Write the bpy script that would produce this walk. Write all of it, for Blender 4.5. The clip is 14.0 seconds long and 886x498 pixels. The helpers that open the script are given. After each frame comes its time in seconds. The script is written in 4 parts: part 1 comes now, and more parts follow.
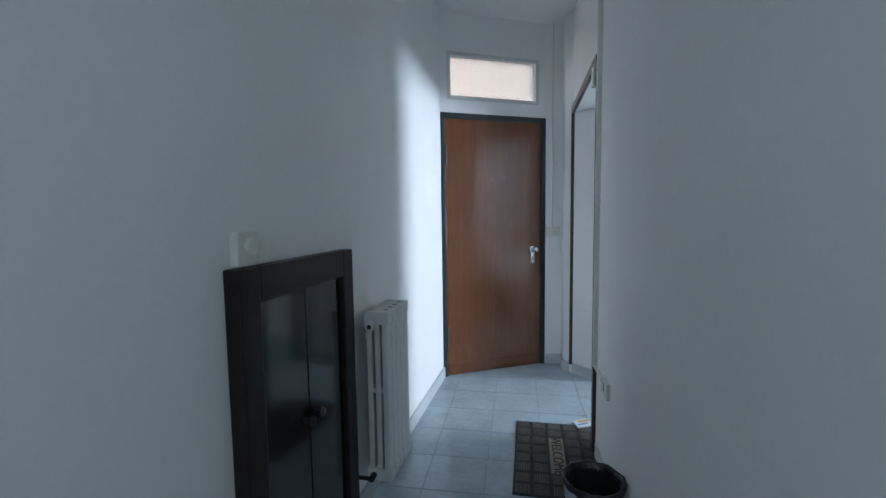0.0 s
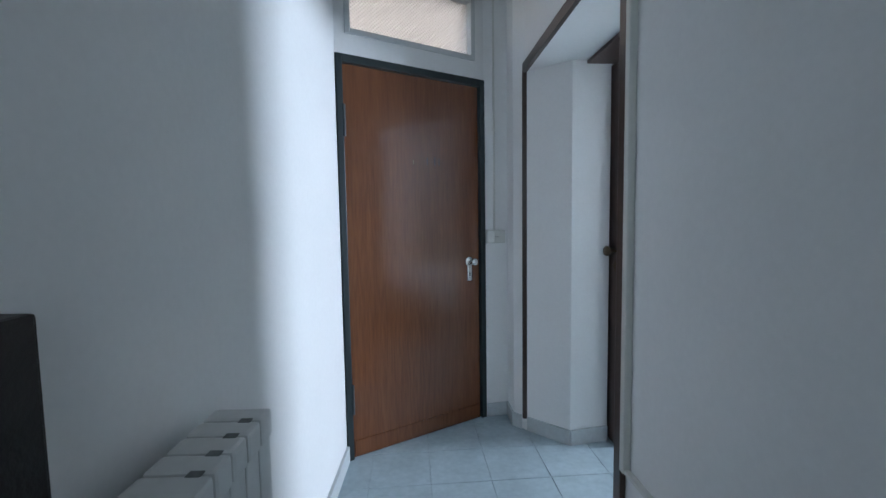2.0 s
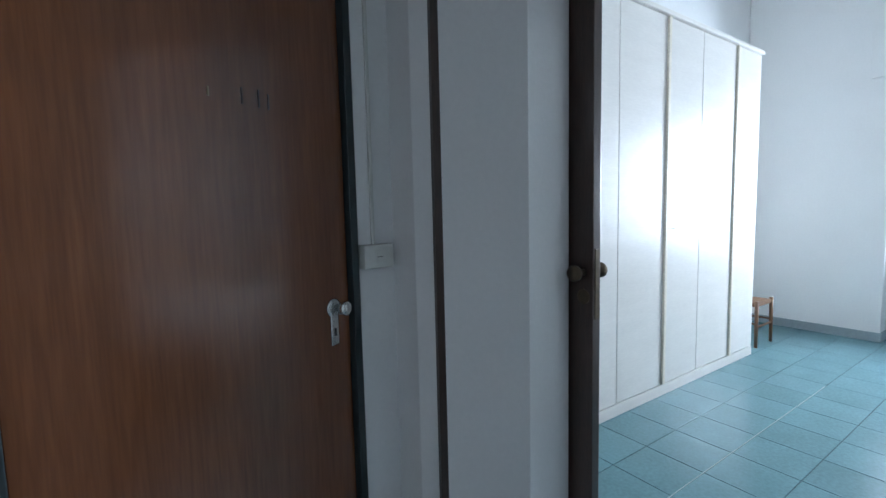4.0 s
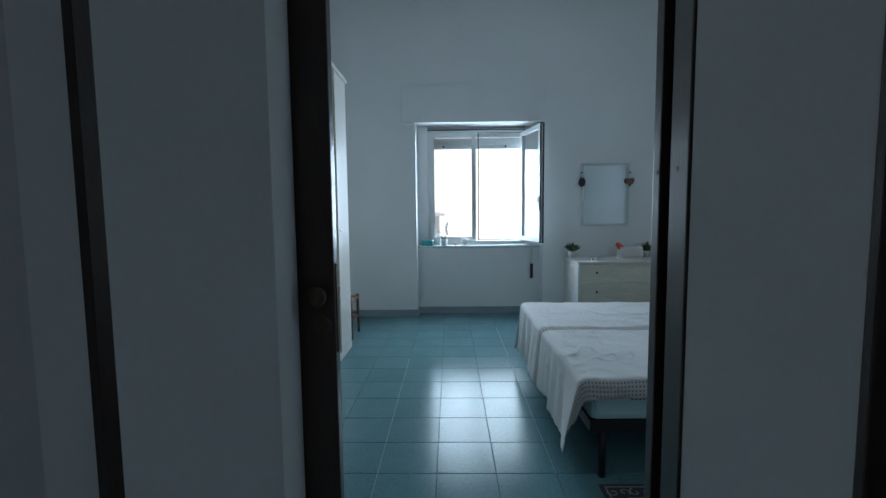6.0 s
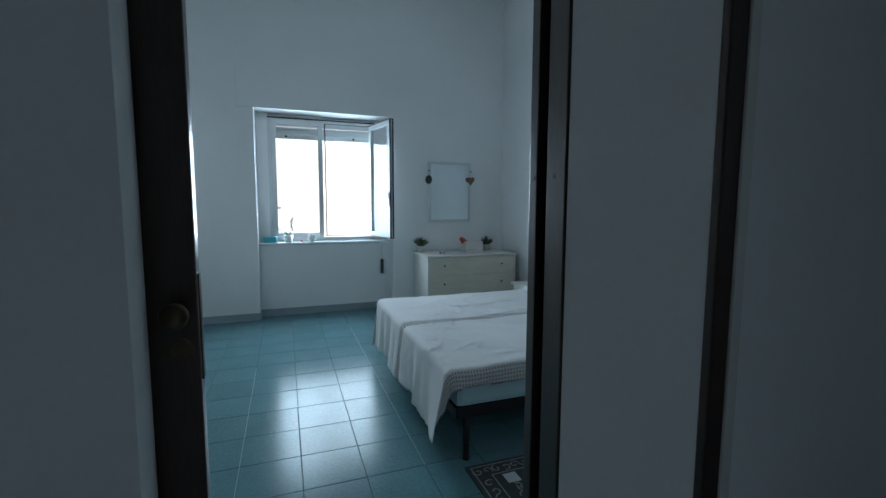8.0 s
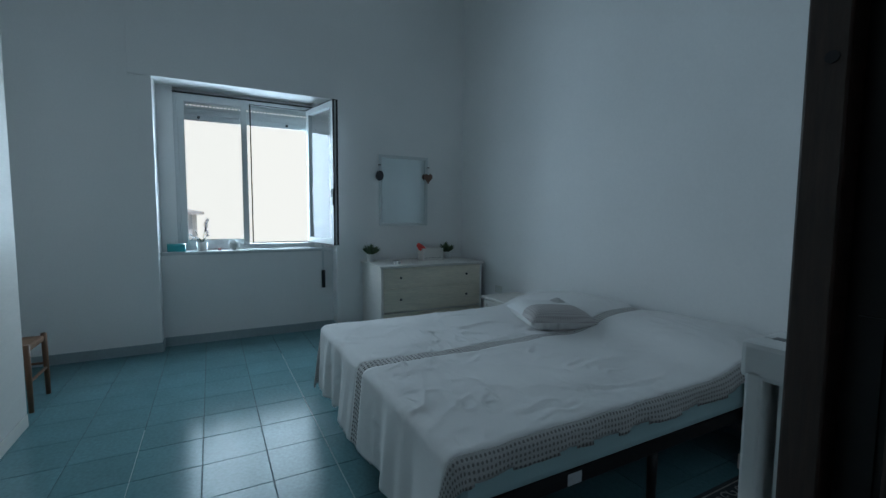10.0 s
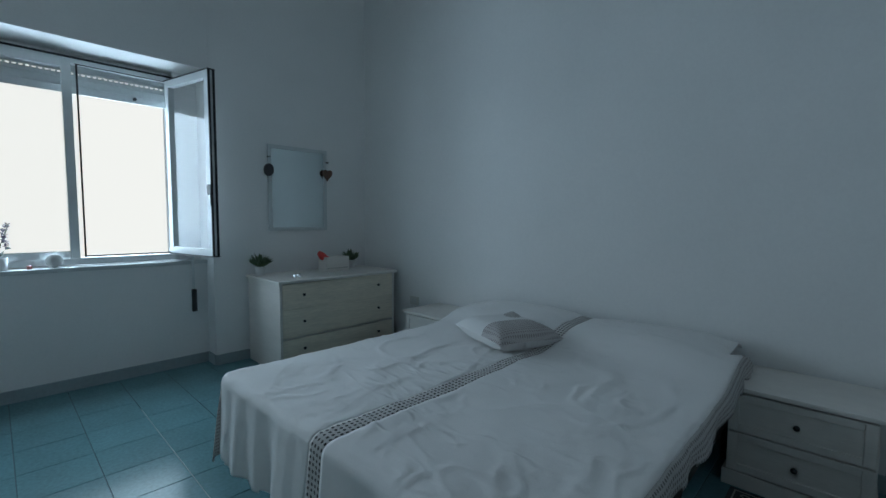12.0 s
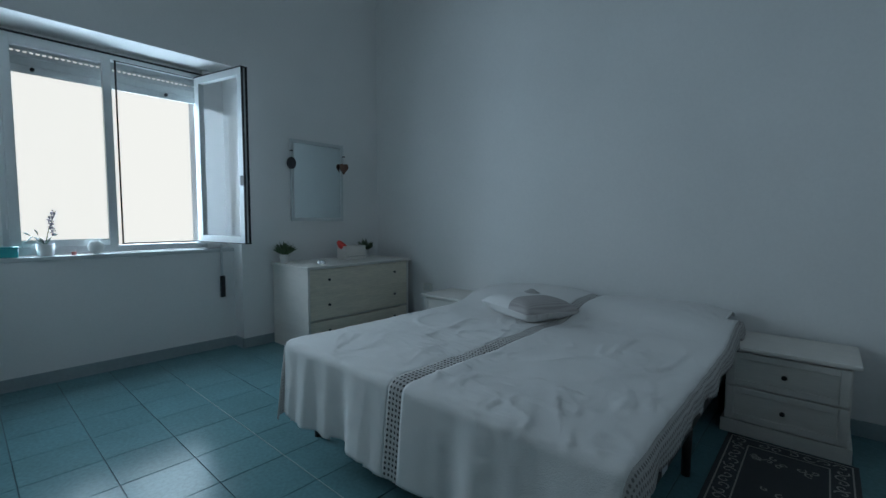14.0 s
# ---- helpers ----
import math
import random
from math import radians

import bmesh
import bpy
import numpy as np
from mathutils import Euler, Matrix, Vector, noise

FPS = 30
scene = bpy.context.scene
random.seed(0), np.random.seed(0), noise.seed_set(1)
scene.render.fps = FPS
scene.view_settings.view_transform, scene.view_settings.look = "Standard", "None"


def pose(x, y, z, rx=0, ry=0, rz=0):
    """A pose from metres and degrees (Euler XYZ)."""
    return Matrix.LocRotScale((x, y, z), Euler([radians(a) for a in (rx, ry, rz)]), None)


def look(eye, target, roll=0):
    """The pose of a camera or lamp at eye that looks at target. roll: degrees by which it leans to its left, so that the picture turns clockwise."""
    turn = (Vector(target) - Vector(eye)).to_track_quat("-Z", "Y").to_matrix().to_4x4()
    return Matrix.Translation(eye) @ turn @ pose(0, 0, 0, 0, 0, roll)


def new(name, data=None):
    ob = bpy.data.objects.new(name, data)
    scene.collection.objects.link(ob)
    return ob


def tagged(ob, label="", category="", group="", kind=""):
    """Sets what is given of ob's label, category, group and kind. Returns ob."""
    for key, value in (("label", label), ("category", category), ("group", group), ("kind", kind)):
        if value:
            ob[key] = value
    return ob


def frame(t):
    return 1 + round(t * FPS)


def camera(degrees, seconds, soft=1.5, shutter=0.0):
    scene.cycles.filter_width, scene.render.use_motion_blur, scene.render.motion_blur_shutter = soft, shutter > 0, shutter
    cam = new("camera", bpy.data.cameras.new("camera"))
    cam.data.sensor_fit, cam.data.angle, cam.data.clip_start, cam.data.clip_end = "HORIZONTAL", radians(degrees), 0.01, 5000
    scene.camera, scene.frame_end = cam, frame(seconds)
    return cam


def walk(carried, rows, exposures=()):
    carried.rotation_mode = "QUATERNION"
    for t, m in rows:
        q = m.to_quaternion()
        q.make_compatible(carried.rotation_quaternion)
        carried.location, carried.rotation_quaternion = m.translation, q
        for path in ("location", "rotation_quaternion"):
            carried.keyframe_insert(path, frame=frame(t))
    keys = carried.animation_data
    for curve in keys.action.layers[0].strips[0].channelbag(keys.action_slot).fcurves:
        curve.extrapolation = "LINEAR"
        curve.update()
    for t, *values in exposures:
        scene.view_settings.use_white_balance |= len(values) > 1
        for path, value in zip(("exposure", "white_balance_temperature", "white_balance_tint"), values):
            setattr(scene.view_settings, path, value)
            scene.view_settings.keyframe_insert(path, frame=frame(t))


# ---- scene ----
cam = camera(91.2, 14.0)
PATH = [
    (0, (2.498, -1.120, 1.342), (2.161, 0.845, 1.177), -0.8),
    (0.5, (2.410, -0.903, 1.322), (2.284, 1.087, 1.167), -0.8),
    (1, (2.273, -0.617, 1.321), (2.350, 1.376, 1.172), -0.8),
    (1.5, (2.255, -0.315, 1.292), (2.375, 1.676, 1.151), -0.8),
    (2, (2.262, 0.026, 1.304), (2.414, 2.015, 1.153), -0.9),
    (2.2, (2.240, 0.152, 1.303), (2.415, 2.139, 1.151), -0.8),
    (4.3, (2.164, 1.448, 1.321), (3.48, 2.945, 1.154), -0.9),
    (4.5, (2.186, 1.484, 1.313), (3.638, 2.850, 1.154), -0.5),
    (5, (2.275, 1.624, 1.298), (4.025, 2.578, 1.136), -0.6),
    (5.5, (2.300, 1.741, 1.297), (4.203, 2.332, 1.135), -0.5),
    (6, (2.257, 1.972, 1.308), (4.250, 2.005, 1.146), -0.6),
    (6.5, (2.203, 2.126, 1.337), (4.168, 1.791, 1.169), -0.7),
    (7, (2.229, 2.105, 1.303), (4.136, 1.524, 1.141), -0.7),
    (7.5, (2.250, 2.108, 1.316), (4.131, 1.450, 1.150), -0.7),
    (7.7, (2.269, 2.103, 1.329), (4.148, 1.442, 1.146), -0.2),
    (9.8, (3.062, 1.998, 1.261), (4.838, 1.091, 1.105), 0.4),
    (10, (3.157, 1.977, 1.254), (4.915, 1.036, 1.098), 0.4),
    (10.5, (3.339, 1.92, 1.254), (5.077, 0.944, 1.091), 0.4),
    (11, (3.55, 1.845, 1.249), (5.274, 0.844, 1.09), 0.4),
    (11.5, (3.728, 1.9, 1.247), (5.391, 0.798, 1.093), 0.4),
    (12, (3.874, 2.074, 1.261), (5.256, 0.635, 1.118), 0.4),
    (12.5, (3.895, 2.207, 1.245), (5.256, 0.748, 1.106), 0.5),
    (13, (3.885, 2.328, 1.232), (5.236, 0.859, 1.094), 0.4),
    (13.5, (3.901, 2.419, 1.191), (5.236, 0.936, 1.055), 0.4),
    (14, (3.898, 2.476, 1.172), (5.221, 0.983, 1.028), 0.3),
]
walk(cam, [(t, look(eye, target, roll)) for t, eye, target, roll in PATH],
     exposures=[(0.0, 2.2, 6260, 19), (1.0, 2.36, 6280, 20), (2.2, 1.98, 6220, 19), (4.3, 1.12, 6220, 17), (5.0, 0.28, 6030, 12.5), (5.5, -0.12, 5930, 10), (6.0, -0.32, 5880, 9),
                (7.5, -0.22, 5830, 7.5), (10.0, -0.85, 5800, 6), (14.0, -0.88, 5840, 6.5)])
SKY_GLOW = 1.75

# ---- world and light ----
world = bpy.data.worlds.new("sky")
scene.world = world
world.use_nodes = True
wn = world.node_tree.nodes
sky = wn.new("ShaderNodeTexSky")
sky.sky_type = "NISHITA"
sky.sun_disc = False
sky.sun_elevation = radians(48)
sky.sun_rotation = radians(310)
world.node_tree.links.new(sky.outputs[0], wn["Background"].inputs[0])
wn["Background"].inputs[1].default_value = 0.15


def area_lamp(name, m, sx, sy, power, colour, spread=180):
    data = bpy.data.lights.new(name, "AREA")
    data.shape, data.size, data.size_y = "RECTANGLE", sx, sy
    data.energy, data.color = power, colour
    data.spread = radians(spread)
    ob = new(name, data)
    ob.matrix_world = m
    return ob


sun = bpy.data.lights.new("sun", "SUN")
sun.energy, sun.angle, sun.color = 3.0, radians(0.6), (1.0, 0.95, 0.88)
new("sun", sun).matrix_world = look((0, 0, 10), (4.2, -3.6, 4.6))

# daylight of the sky in the bedroom window
area_lamp("window_light_a", look((8.012, 1.935, 1.57), (4.9, 1.935, 1.57)), 0.56, 1.32, 26.5, (0.72, 0.9, 1.03), 150)
area_lamp("window_light_b", look((8.26, 1.30, 1.56), (4.9, 1.30, 1.56)), 0.66, 1.30, 33, (0.72, 0.9, 1.03), 165)
# added fill lamp, standing in for unseen light from behind the corridor
area_lamp("corridor_fill", look((2.4, -2.35, 1.7), (2.4, 0.0, 1.3)), 0.9, 1.4, 1.7, (0.72, 0.93, 1.02))

# ---- materials ----
def shade(name, colour, rough=0.6, metal=0.0, grain=0.0, scale=40.0, stain=0.0, stain_scale=2.5, bump=0.0, bump_scale=120.0, coat=0.0, per_object=0.0, stretch=(1, 1, 1), spec=0.5):
    """A surface with fine grain, broad stains and relief, in metres."""
    m = bpy.data.materials.new(name)
    m.use_nodes = True
    t = m.node_tree
    b = t.nodes["Principled BSDF"]
    b.inputs["Roughness"].default_value, b.inputs["Metallic"].default_value = rough, metal
    b.inputs["Coat Weight"].default_value = coat
    b.inputs["Coat Roughness"].default_value = 0.12
    b.inputs["Specular IOR Level"].default_value = spec
    geo = t.nodes.new("ShaderNodeNewGeometry")
    mp = t.nodes.new("ShaderNodeMapping")
    mp.inputs["Scale"].default_value = stretch
    t.links.new(geo.outputs["Position"], mp.inputs[0])
    rgb = t.nodes.new("ShaderNodeRGB")
    rgb.outputs[0].default_value = (*colour, 1)
    last = rgb.outputs[0]

    def tint(sc, amount, source, detail=4.0):
        nonlocal last
        n = t.nodes.new("ShaderNodeTexNoise")
        n.inputs["Scale"].default_value, n.inputs["Detail"].default_value = sc, detail
        t.links.new(mp.outputs[0], n.inputs["Vector"])
        r = t.nodes.new("ShaderNodeMapRange")
        r.inputs[1].default_value, r.inputs[2].default_value = 0.3, 0.7
        r.inputs[3].default_value, r.inputs[4].default_value = 1 - amount, 1 + amount
        t.links.new(n.outputs[0], r.inputs[0])
        h = t.nodes.new("ShaderNodeHueSaturation")
        t.links.new(r.outputs[0], h.inputs["Value"])
        t.links.new(last, h.inputs["Color"])
        last = h.outputs[0]

    if grain:
        tint(scale, grain, None)
    if stain:
        tint(stain_scale, stain, None, 6.0)
    if per_object:
        oi = t.nodes.new("ShaderNodeObjectInfo")
        r = t.nodes.new("ShaderNodeMapRange")
        r.inputs[3].default_value, r.inputs[4].default_value = 1 - per_object, 1 + per_object
        t.links.new(oi.outputs["Random"], r.inputs[0])
        h = t.nodes.new("ShaderNodeHueSaturation")
        t.links.new(r.outputs[0], h.inputs["Value"])
        t.links.new(last, h.inputs["Color"])
        last = h.outputs[0]
    t.links.new(last, b.inputs["Base Color"])
    if bump:
        n = t.nodes.new("ShaderNodeTexNoise")
        n.inputs["Scale"].default_value, n.inputs["Detail"].default_value = bump_scale, 3.0
        t.links.new(mp.outputs[0], n.inputs["Vector"])
        bp = t.nodes.new("ShaderNodeBump")
        bp.inputs["Strength"].default_value, bp.inputs["Distance"].default_value = bump, 0.01
        t.links.new(n.outputs[0], bp.inputs["Height"])
        t.links.new(bp.outputs[0], b.inputs["Normal"])
    return m


def glass(name, rough=0.0, colour=(1, 1, 1)):
    m = bpy.data.materials.new(name)
    m.use_nodes = True
    b = m.node_tree.nodes["Principled BSDF"]
    b.inputs["Base Color"].default_value = (*colour, 1)
    b.inputs["Transmission Weight"].default_value = 1.0
    b.inputs["Roughness"].default_value = rough
    b.inputs["IOR"].default_value = 1.2
    return m


M_WALL = shade("white_plaster", (0.81, 0.81, 0.80), 0.85, grain=0.015, scale=60, stain=0.03, stain_scale=1.2, bump=0.035, bump_scale=90)
M_CEIL = shade("ceiling_paint", (0.82, 0.82, 0.81), 0.9, stain=0.02, bump=0.05)
M_GROUT = shade("grout", (0.055, 0.105, 0.12), 0.8, grain=0.1)
M_GROUT_PALE = shade("pale_grout", (0.32, 0.40, 0.435), 0.85, grain=0.1)
M_TILE = shade("teal_tile", (0.13, 0.245, 0.27), 0.19, grain=0.10, scale=55, stain=0.06, stain_scale=5, bump=0.025, bump_scale=70, per_object=0.05, spec=0.14)
M_TILE_C = shade("grey_marble_tile", (0.37, 0.46, 0.50), 0.24, grain=0.06, scale=30, stain=0.10, stain_scale=6, bump=0.02, bump_scale=60, per_object=0.02)
M_BASE = shade("skirting_tile", (0.50, 0.54, 0.55), 0.4, grain=0.05, stain=0.06)
M_BASE_BED = shade("grey_skirting_tile", (0.30, 0.36, 0.38), 0.4, grain=0.05, stain=0.06)
M_DARKWOOD = shade("dark_brown_wood", (0.045, 0.024, 0.018), 0.35, grain=0.25, scale=30, stain=0.1, bump=0.05, bump_scale=60, stretch=(6, 6, 0.6), coat=0.2)
M_REDWOOD = shade("mahogany_veneer", (0.155, 0.054, 0.020), 0.24, grain=0.16, scale=14, stain=0.12, stain_scale=3, stretch=(8, 8, 0.5), coat=0.5)
M_BLACKFRAME = shade("dark_green_frame_paint", (0.016, 0.026, 0.028), 0.4, grain=0.1)
M_WHITEWOOD = shade("white_lacquer", (0.72, 0.69, 0.645), 0.36, grain=0.03, scale=20, stain=0.03, stretch=(1, 1, 6), coat=0.05, spec=0.3)
M_CREAM = shade("cream_wood", (0.74, 0.67, 0.55), 0.42, grain=0.08, scale=12, stain=0.05, stretch=(8, 1, 8))
M_PVC = shade("white_window_frame", (0.60, 0.62, 0.62), 0.35, grain=0.02, stain=0.03)
M_SHUTTER = shade("grey_shutter_slat", (0.62, 0.65, 0.65), 0.5, grain=0.04)
M_CLOTH = shade("white_cotton", (0.79, 0.78, 0.77), 0.9, grain=0.03, scale=300, stain=0.03, bump=0.25, bump_scale=260)
M_SHEET = shade("pale_aqua_sheet", (0.50, 0.68, 0.70), 0.9, grain=0.04, scale=200, bump=0.1)
M_BLACK = shade("black_metal", (0.02, 0.02, 0.022), 0.45, metal=0.3, grain=0.1)
M_CHROME = shade("worn_chrome", (0.62, 0.62, 0.60), 0.25, metal=1.0, grain=0.08)
M_BRASS = shade("tarnished_brass", (0.30, 0.20, 0.10), 0.35, metal=0.9, grain=0.15)
M_PLASTIC = shade("white_plastic", (0.66, 0.66, 0.62), 0.4, grain=0.02)
M_RADIATOR = shade("radiator_enamel", (0.62, 0.63, 0.62), 0.35, grain=0.03, stain=0.04)
M_GLASS = glass("clear_glass")
M_MIRROR = shade("mirror_silver", (0.54, 0.60, 0.61), 0.02, metal=1.0)
M_FROST = glass("ribbed_glass", 0.35, (0.95, 0.93, 0.88))


def creases(m, scale, strength, distance):
    """Sharp folds in cloth: ridged noise as relief on top of the weave."""
    t = m.node_tree
    b = t.nodes["Principled BSDF"]
    geo = t.nodes.new("ShaderNodeNewGeometry")
    mp = t.nodes.new("ShaderNodeMapping")
    mp.inputs["Rotation"].default_value = (0, 0, 0.6)
    mp.inputs["Scale"].default_value = (1.0, 2.4, 1.0)
    t.links.new(geo.outputs["Position"], mp.inputs[0])
    n = t.nodes.new("ShaderNodeTexNoise")
    n.noise_type = "RIDGED_MULTIFRACTAL"
    n.inputs["Scale"].default_value, n.inputs["Detail"].default_value, n.inputs["Distortion"].default_value = scale, 2.0, 0.6
    t.links.new(mp.outputs[0], n.inputs["Vector"])
    mask = t.nodes.new("ShaderNodeTexNoise")
    mask.inputs["Scale"].default_value = 2.2
    t.links.new(geo.outputs["Position"], mask.inputs["Vector"])
    mr = t.nodes.new("ShaderNodeMapRange")
    mr.inputs[1].default_value, mr.inputs[2].default_value = 0.45, 0.7
    t.links.new(mask.outputs[0], mr.inputs[0])
    mu = t.nodes.new("ShaderNodeMath")
    mu.operation = "MULTIPLY"
    t.links.new(n.outputs[0], mu.inputs[0])
    t.links.new(mr.outputs[0], mu.inputs[1])
    bp = t.nodes.new("ShaderNodeBump")
    bp.inputs["Strength"].default_value, bp.inputs["Distance"].default_value = strength, distance
    t.links.new(mu.outputs[0], bp.inputs["Height"])
    old = b.inputs["Normal"].links
    if old:
        t.links.new(old[0].from_socket, bp.inputs["Normal"])
    t.links.new(bp.outputs[0], b.inputs["Normal"])


def hatched(m, pitch):
    """Fine diagonal ribs pressed into glass."""
    t = m.node_tree
    b = t.nodes["Principled BSDF"]
    tc = t.nodes.new("ShaderNodeTexCoord")
    last = None
    for turn in (0.8, -0.8):
        mp = t.nodes.new("ShaderNodeMapping")
        mp.inputs["Rotation"].default_value = (0, turn, 0)
        t.links.new(tc.outputs["Object"], mp.inputs[0])
        w = t.nodes.new("ShaderNodeTexWave")
        w.inputs["Scale"].default_value = pitch
        t.links.new(mp.outputs[0], w.inputs["Vector"])
        bp = t.nodes.new("ShaderNodeBump")
        bp.inputs["Strength"].default_value, bp.inputs["Distance"].default_value = 0.8, 0.004
        t.links.new(w.outputs["Fac"], bp.inputs["Height"])
        if last:
            t.links.new(last, bp.inputs["Normal"])
        last = bp.outputs[0]
    t.links.new(last, b.inputs["Normal"])


creases(M_CLOTH, 8.0, 0.8, 0.025)
hatched(M_FROST, 22.0)


# ---- builders ----
def link(name, bm, material, smooth=False):
    me = bpy.data.meshes.new(name)
    bmesh.ops.recalc_face_normals(bm, faces=bm.faces)
    bm.to_mesh(me)
    bm.free()
    if smooth:
        for p in me.polygons:
            p.use_smooth = True
    me.materials.append(material)
    return new(name, me)


def part(name, bm, material, parent, label="", smooth=False):
    ob = link(name, bm, material, smooth)
    ob.parent = parent
    if label:
        ob["label"] = label
    return ob


def thing(name, m, label, category, group="", kind=""):
    ob = new(name)
    ob.empty_display_size = 0.1
    ob.matrix_world = m
    return tagged(ob, label, category, group, kind)


def box(x0, x1, y0, y1, z0, z1, bevel=0.0, bm=None, m=None):
    own = bmesh.new()
    bmesh.ops.create_cube(own, size=1.0)
    for v in own.verts:
        v.co = Vector((x0 + (v.co.x + 0.5) * (x1 - x0), y0 + (v.co.y + 0.5) * (y1 - y0), z0 + (v.co.z + 0.5) * (z1 - z0)))
    if bevel:
        bmesh.ops.bevel(own, geom=own.edges[:], offset=bevel, segments=2, affect="EDGES", profile=0.6)
    if m is not None:
        bmesh.ops.transform(own, matrix=m, verts=own.verts)
    if bm is None:
        return own
    add(bm, own)
    return bm


def add(bm, other):
    """Puts other into bm."""
    at = {v: bm.verts.new(v.co) for v in other.verts}
    for f in other.faces:
        bm.faces.new([at[v] for v in f.verts])
    other.free()
    return bm


def prism(pts, z0, z1, bm=None):
    bm = bm or bmesh.new()
    lo = [bm.verts.new((x, y, z0)) for x, y in pts]
    hi = [bm.verts.new((x, y, z1)) for x, y in pts]
    n = len(pts)
    bm.faces.new(lo[::-1])
    bm.faces.new(hi)
    for i in range(n):
        bm.faces.new((lo[i], lo[(i + 1) % n], hi[(i + 1) % n], hi[i]))
    return bm


def tube(path, radius, sides=8, bm=None, cap=True):
    """A round bar along points; radius a number or one for each point."""
    bm = bm or bmesh.new()
    pts = [Vector(p) for p in path]
    radii = radius if isinstance(radius, (list, tuple)) else [radius] * len(pts)
    rings = []
    side = None
    for i, p in enumerate(pts):
        d = (pts[min(i + 1, len(pts) - 1)] - pts[max(i - 1, 0)]).normalized()
        if side is None:
            side = d.cross(Vector((0, 0, 1)) if abs(d.z) < 0.9 else Vector((1, 0, 0))).normalized()
        side = (side - d * side.dot(d)).normalized()
        up = d.cross(side)
        rings.append([bm.verts.new(p + radii[i] * (math.cos(a) * side + math.sin(a) * up)) for a in [2 * math.pi * k / sides for k in range(sides)]])
    for a, b in zip(rings, rings[1:]):
        for k in range(sides):
            bm.faces.new((a[k], a[(k + 1) % sides], b[(k + 1) % sides], b[k]))
    if cap:
        bm.faces.new(rings[0][::-1])
        bm.faces.new(rings[-1])
    return bm


def turned(profile, sides=24, bm=None, m=None):
    """A body turned round z from (radius, height) pairs."""
    own = bmesh.new()
    rings = []
    for r, z in profile:
        rings.append([own.verts.new((r * math.cos(2 * math.pi * k / sides), r * math.sin(2 * math.pi * k / sides), z)) for k in range(sides)])
    for a, b in zip(rings, rings[1:]):
        for k in range(sides):
            own.faces.new((a[k], a[(k + 1) % sides], b[(k + 1) % sides], b[k]))
    own.faces.new(rings[0][::-1])
    own.faces.new(rings[-1])
    if m is not None:
        bmesh.ops.transform(own, matrix=m, verts=own.verts)
    if bm is None:
        return own
    return add(bm, own)


def structure(name, bm, material, label, category="wall"):
    return tagged(link(name, bm, material), label, category, kind="structure")


# ---- the plan ----
BED_X0, BED_X1 = 3.37, 7.75      # bedroom: door wall and window wall
BED_Y0, BED_Y1 = -0.74, 3.56     # headboard wall and wardrobe wall
H_BED, H_COR = 4.1, 2.9
COR_R = 2.905                    # corridor's wall towards the bedroom
DOOR_L, DOOR_R = Vector((1.905, 2.300)), Vector((2.733, 2.737))  # slanted end door

# bedroom walls
structure("wall_headboard", box(BED_X0 - 0.42, 8.4, BED_Y0 - 0.2, BED_Y0, -0.1, H_BED), M_WALL, "plain white plastered wall behind the bed")
structure("wall_wardrobe", box(BED_X0, 8.4, BED_Y1, BED_Y1 + 0.2, -0.1, H_BED), M_WALL, "plain white plastered wall behind the wardrobe")
REC_L, REC_R, REC_T, SILL = 2.395, 0.80, 2.447, 0.89
FRAME_X = 8.10
bm = box(BED_X1, 8.4, REC_L, BED_Y1, -0.1, H_BED)
box(BED_X1, 8.4, BED_Y0, REC_R, -0.1, H_BED, bm=bm)
box(BED_X1, 8.4, REC_R, REC_L, REC_T, H_BED, bm=bm)
box(BED_X1 + 0.17, 8.4, REC_R, REC_L, -0.1, SILL - 0.03, bm=bm)
structure("wall_window", bm, M_WALL, "white plastered wall with a deep window recess")
structure("ceiling_bedroom", box(BED_X0 - 0.42, 8.4, BED_Y0 - 0.2, BED_Y1 + 0.2, H_BED, H_BED + 0.1), M_CEIL, "plain white bedroom ceiling", "ceiling")

# wall between corridor and bedroom, with a splayed doorway
HEAD = 2.12
OUT_L, OUT_R = (2.940, 2.538), (2.925, 1.332)
bm = prism([(2.93, -2.6), (BED_X0, -2.6), (BED_X0, 1.40), (3.218, 1.40), (3.218, 1.446), OUT_R], -0.1, HEAD)
prism([OUT_L, (3.145, 2.335), (3.375, 2.372), (3.375, BED_Y1 + 0.2), (2.885, BED_Y1 + 0.2), (2.885, 2.6)], -0.1, HEAD, bm)
prism([(3.435, 2.372), (3.47, 2.372), (3.47, BED_Y1), (3.435, BED_Y1)], -0.1, HEAD, bm)
prism([(2.93, -2.6), (BED_X0, -2.6), (BED_X0, 2.372), (3.47, 2.372), (3.47, BED_Y1), (BED_X0, BED_Y1), (BED_X0, BED_Y1 + 0.2), (2.885, BED_Y1 + 0.2), (2.885, 2.6), OUT_L, OUT_R], HEAD, H_BED, bm)
structure("wall_doorway", bm, M_WALL, "thick white wall with a splayed bedroom doorway")

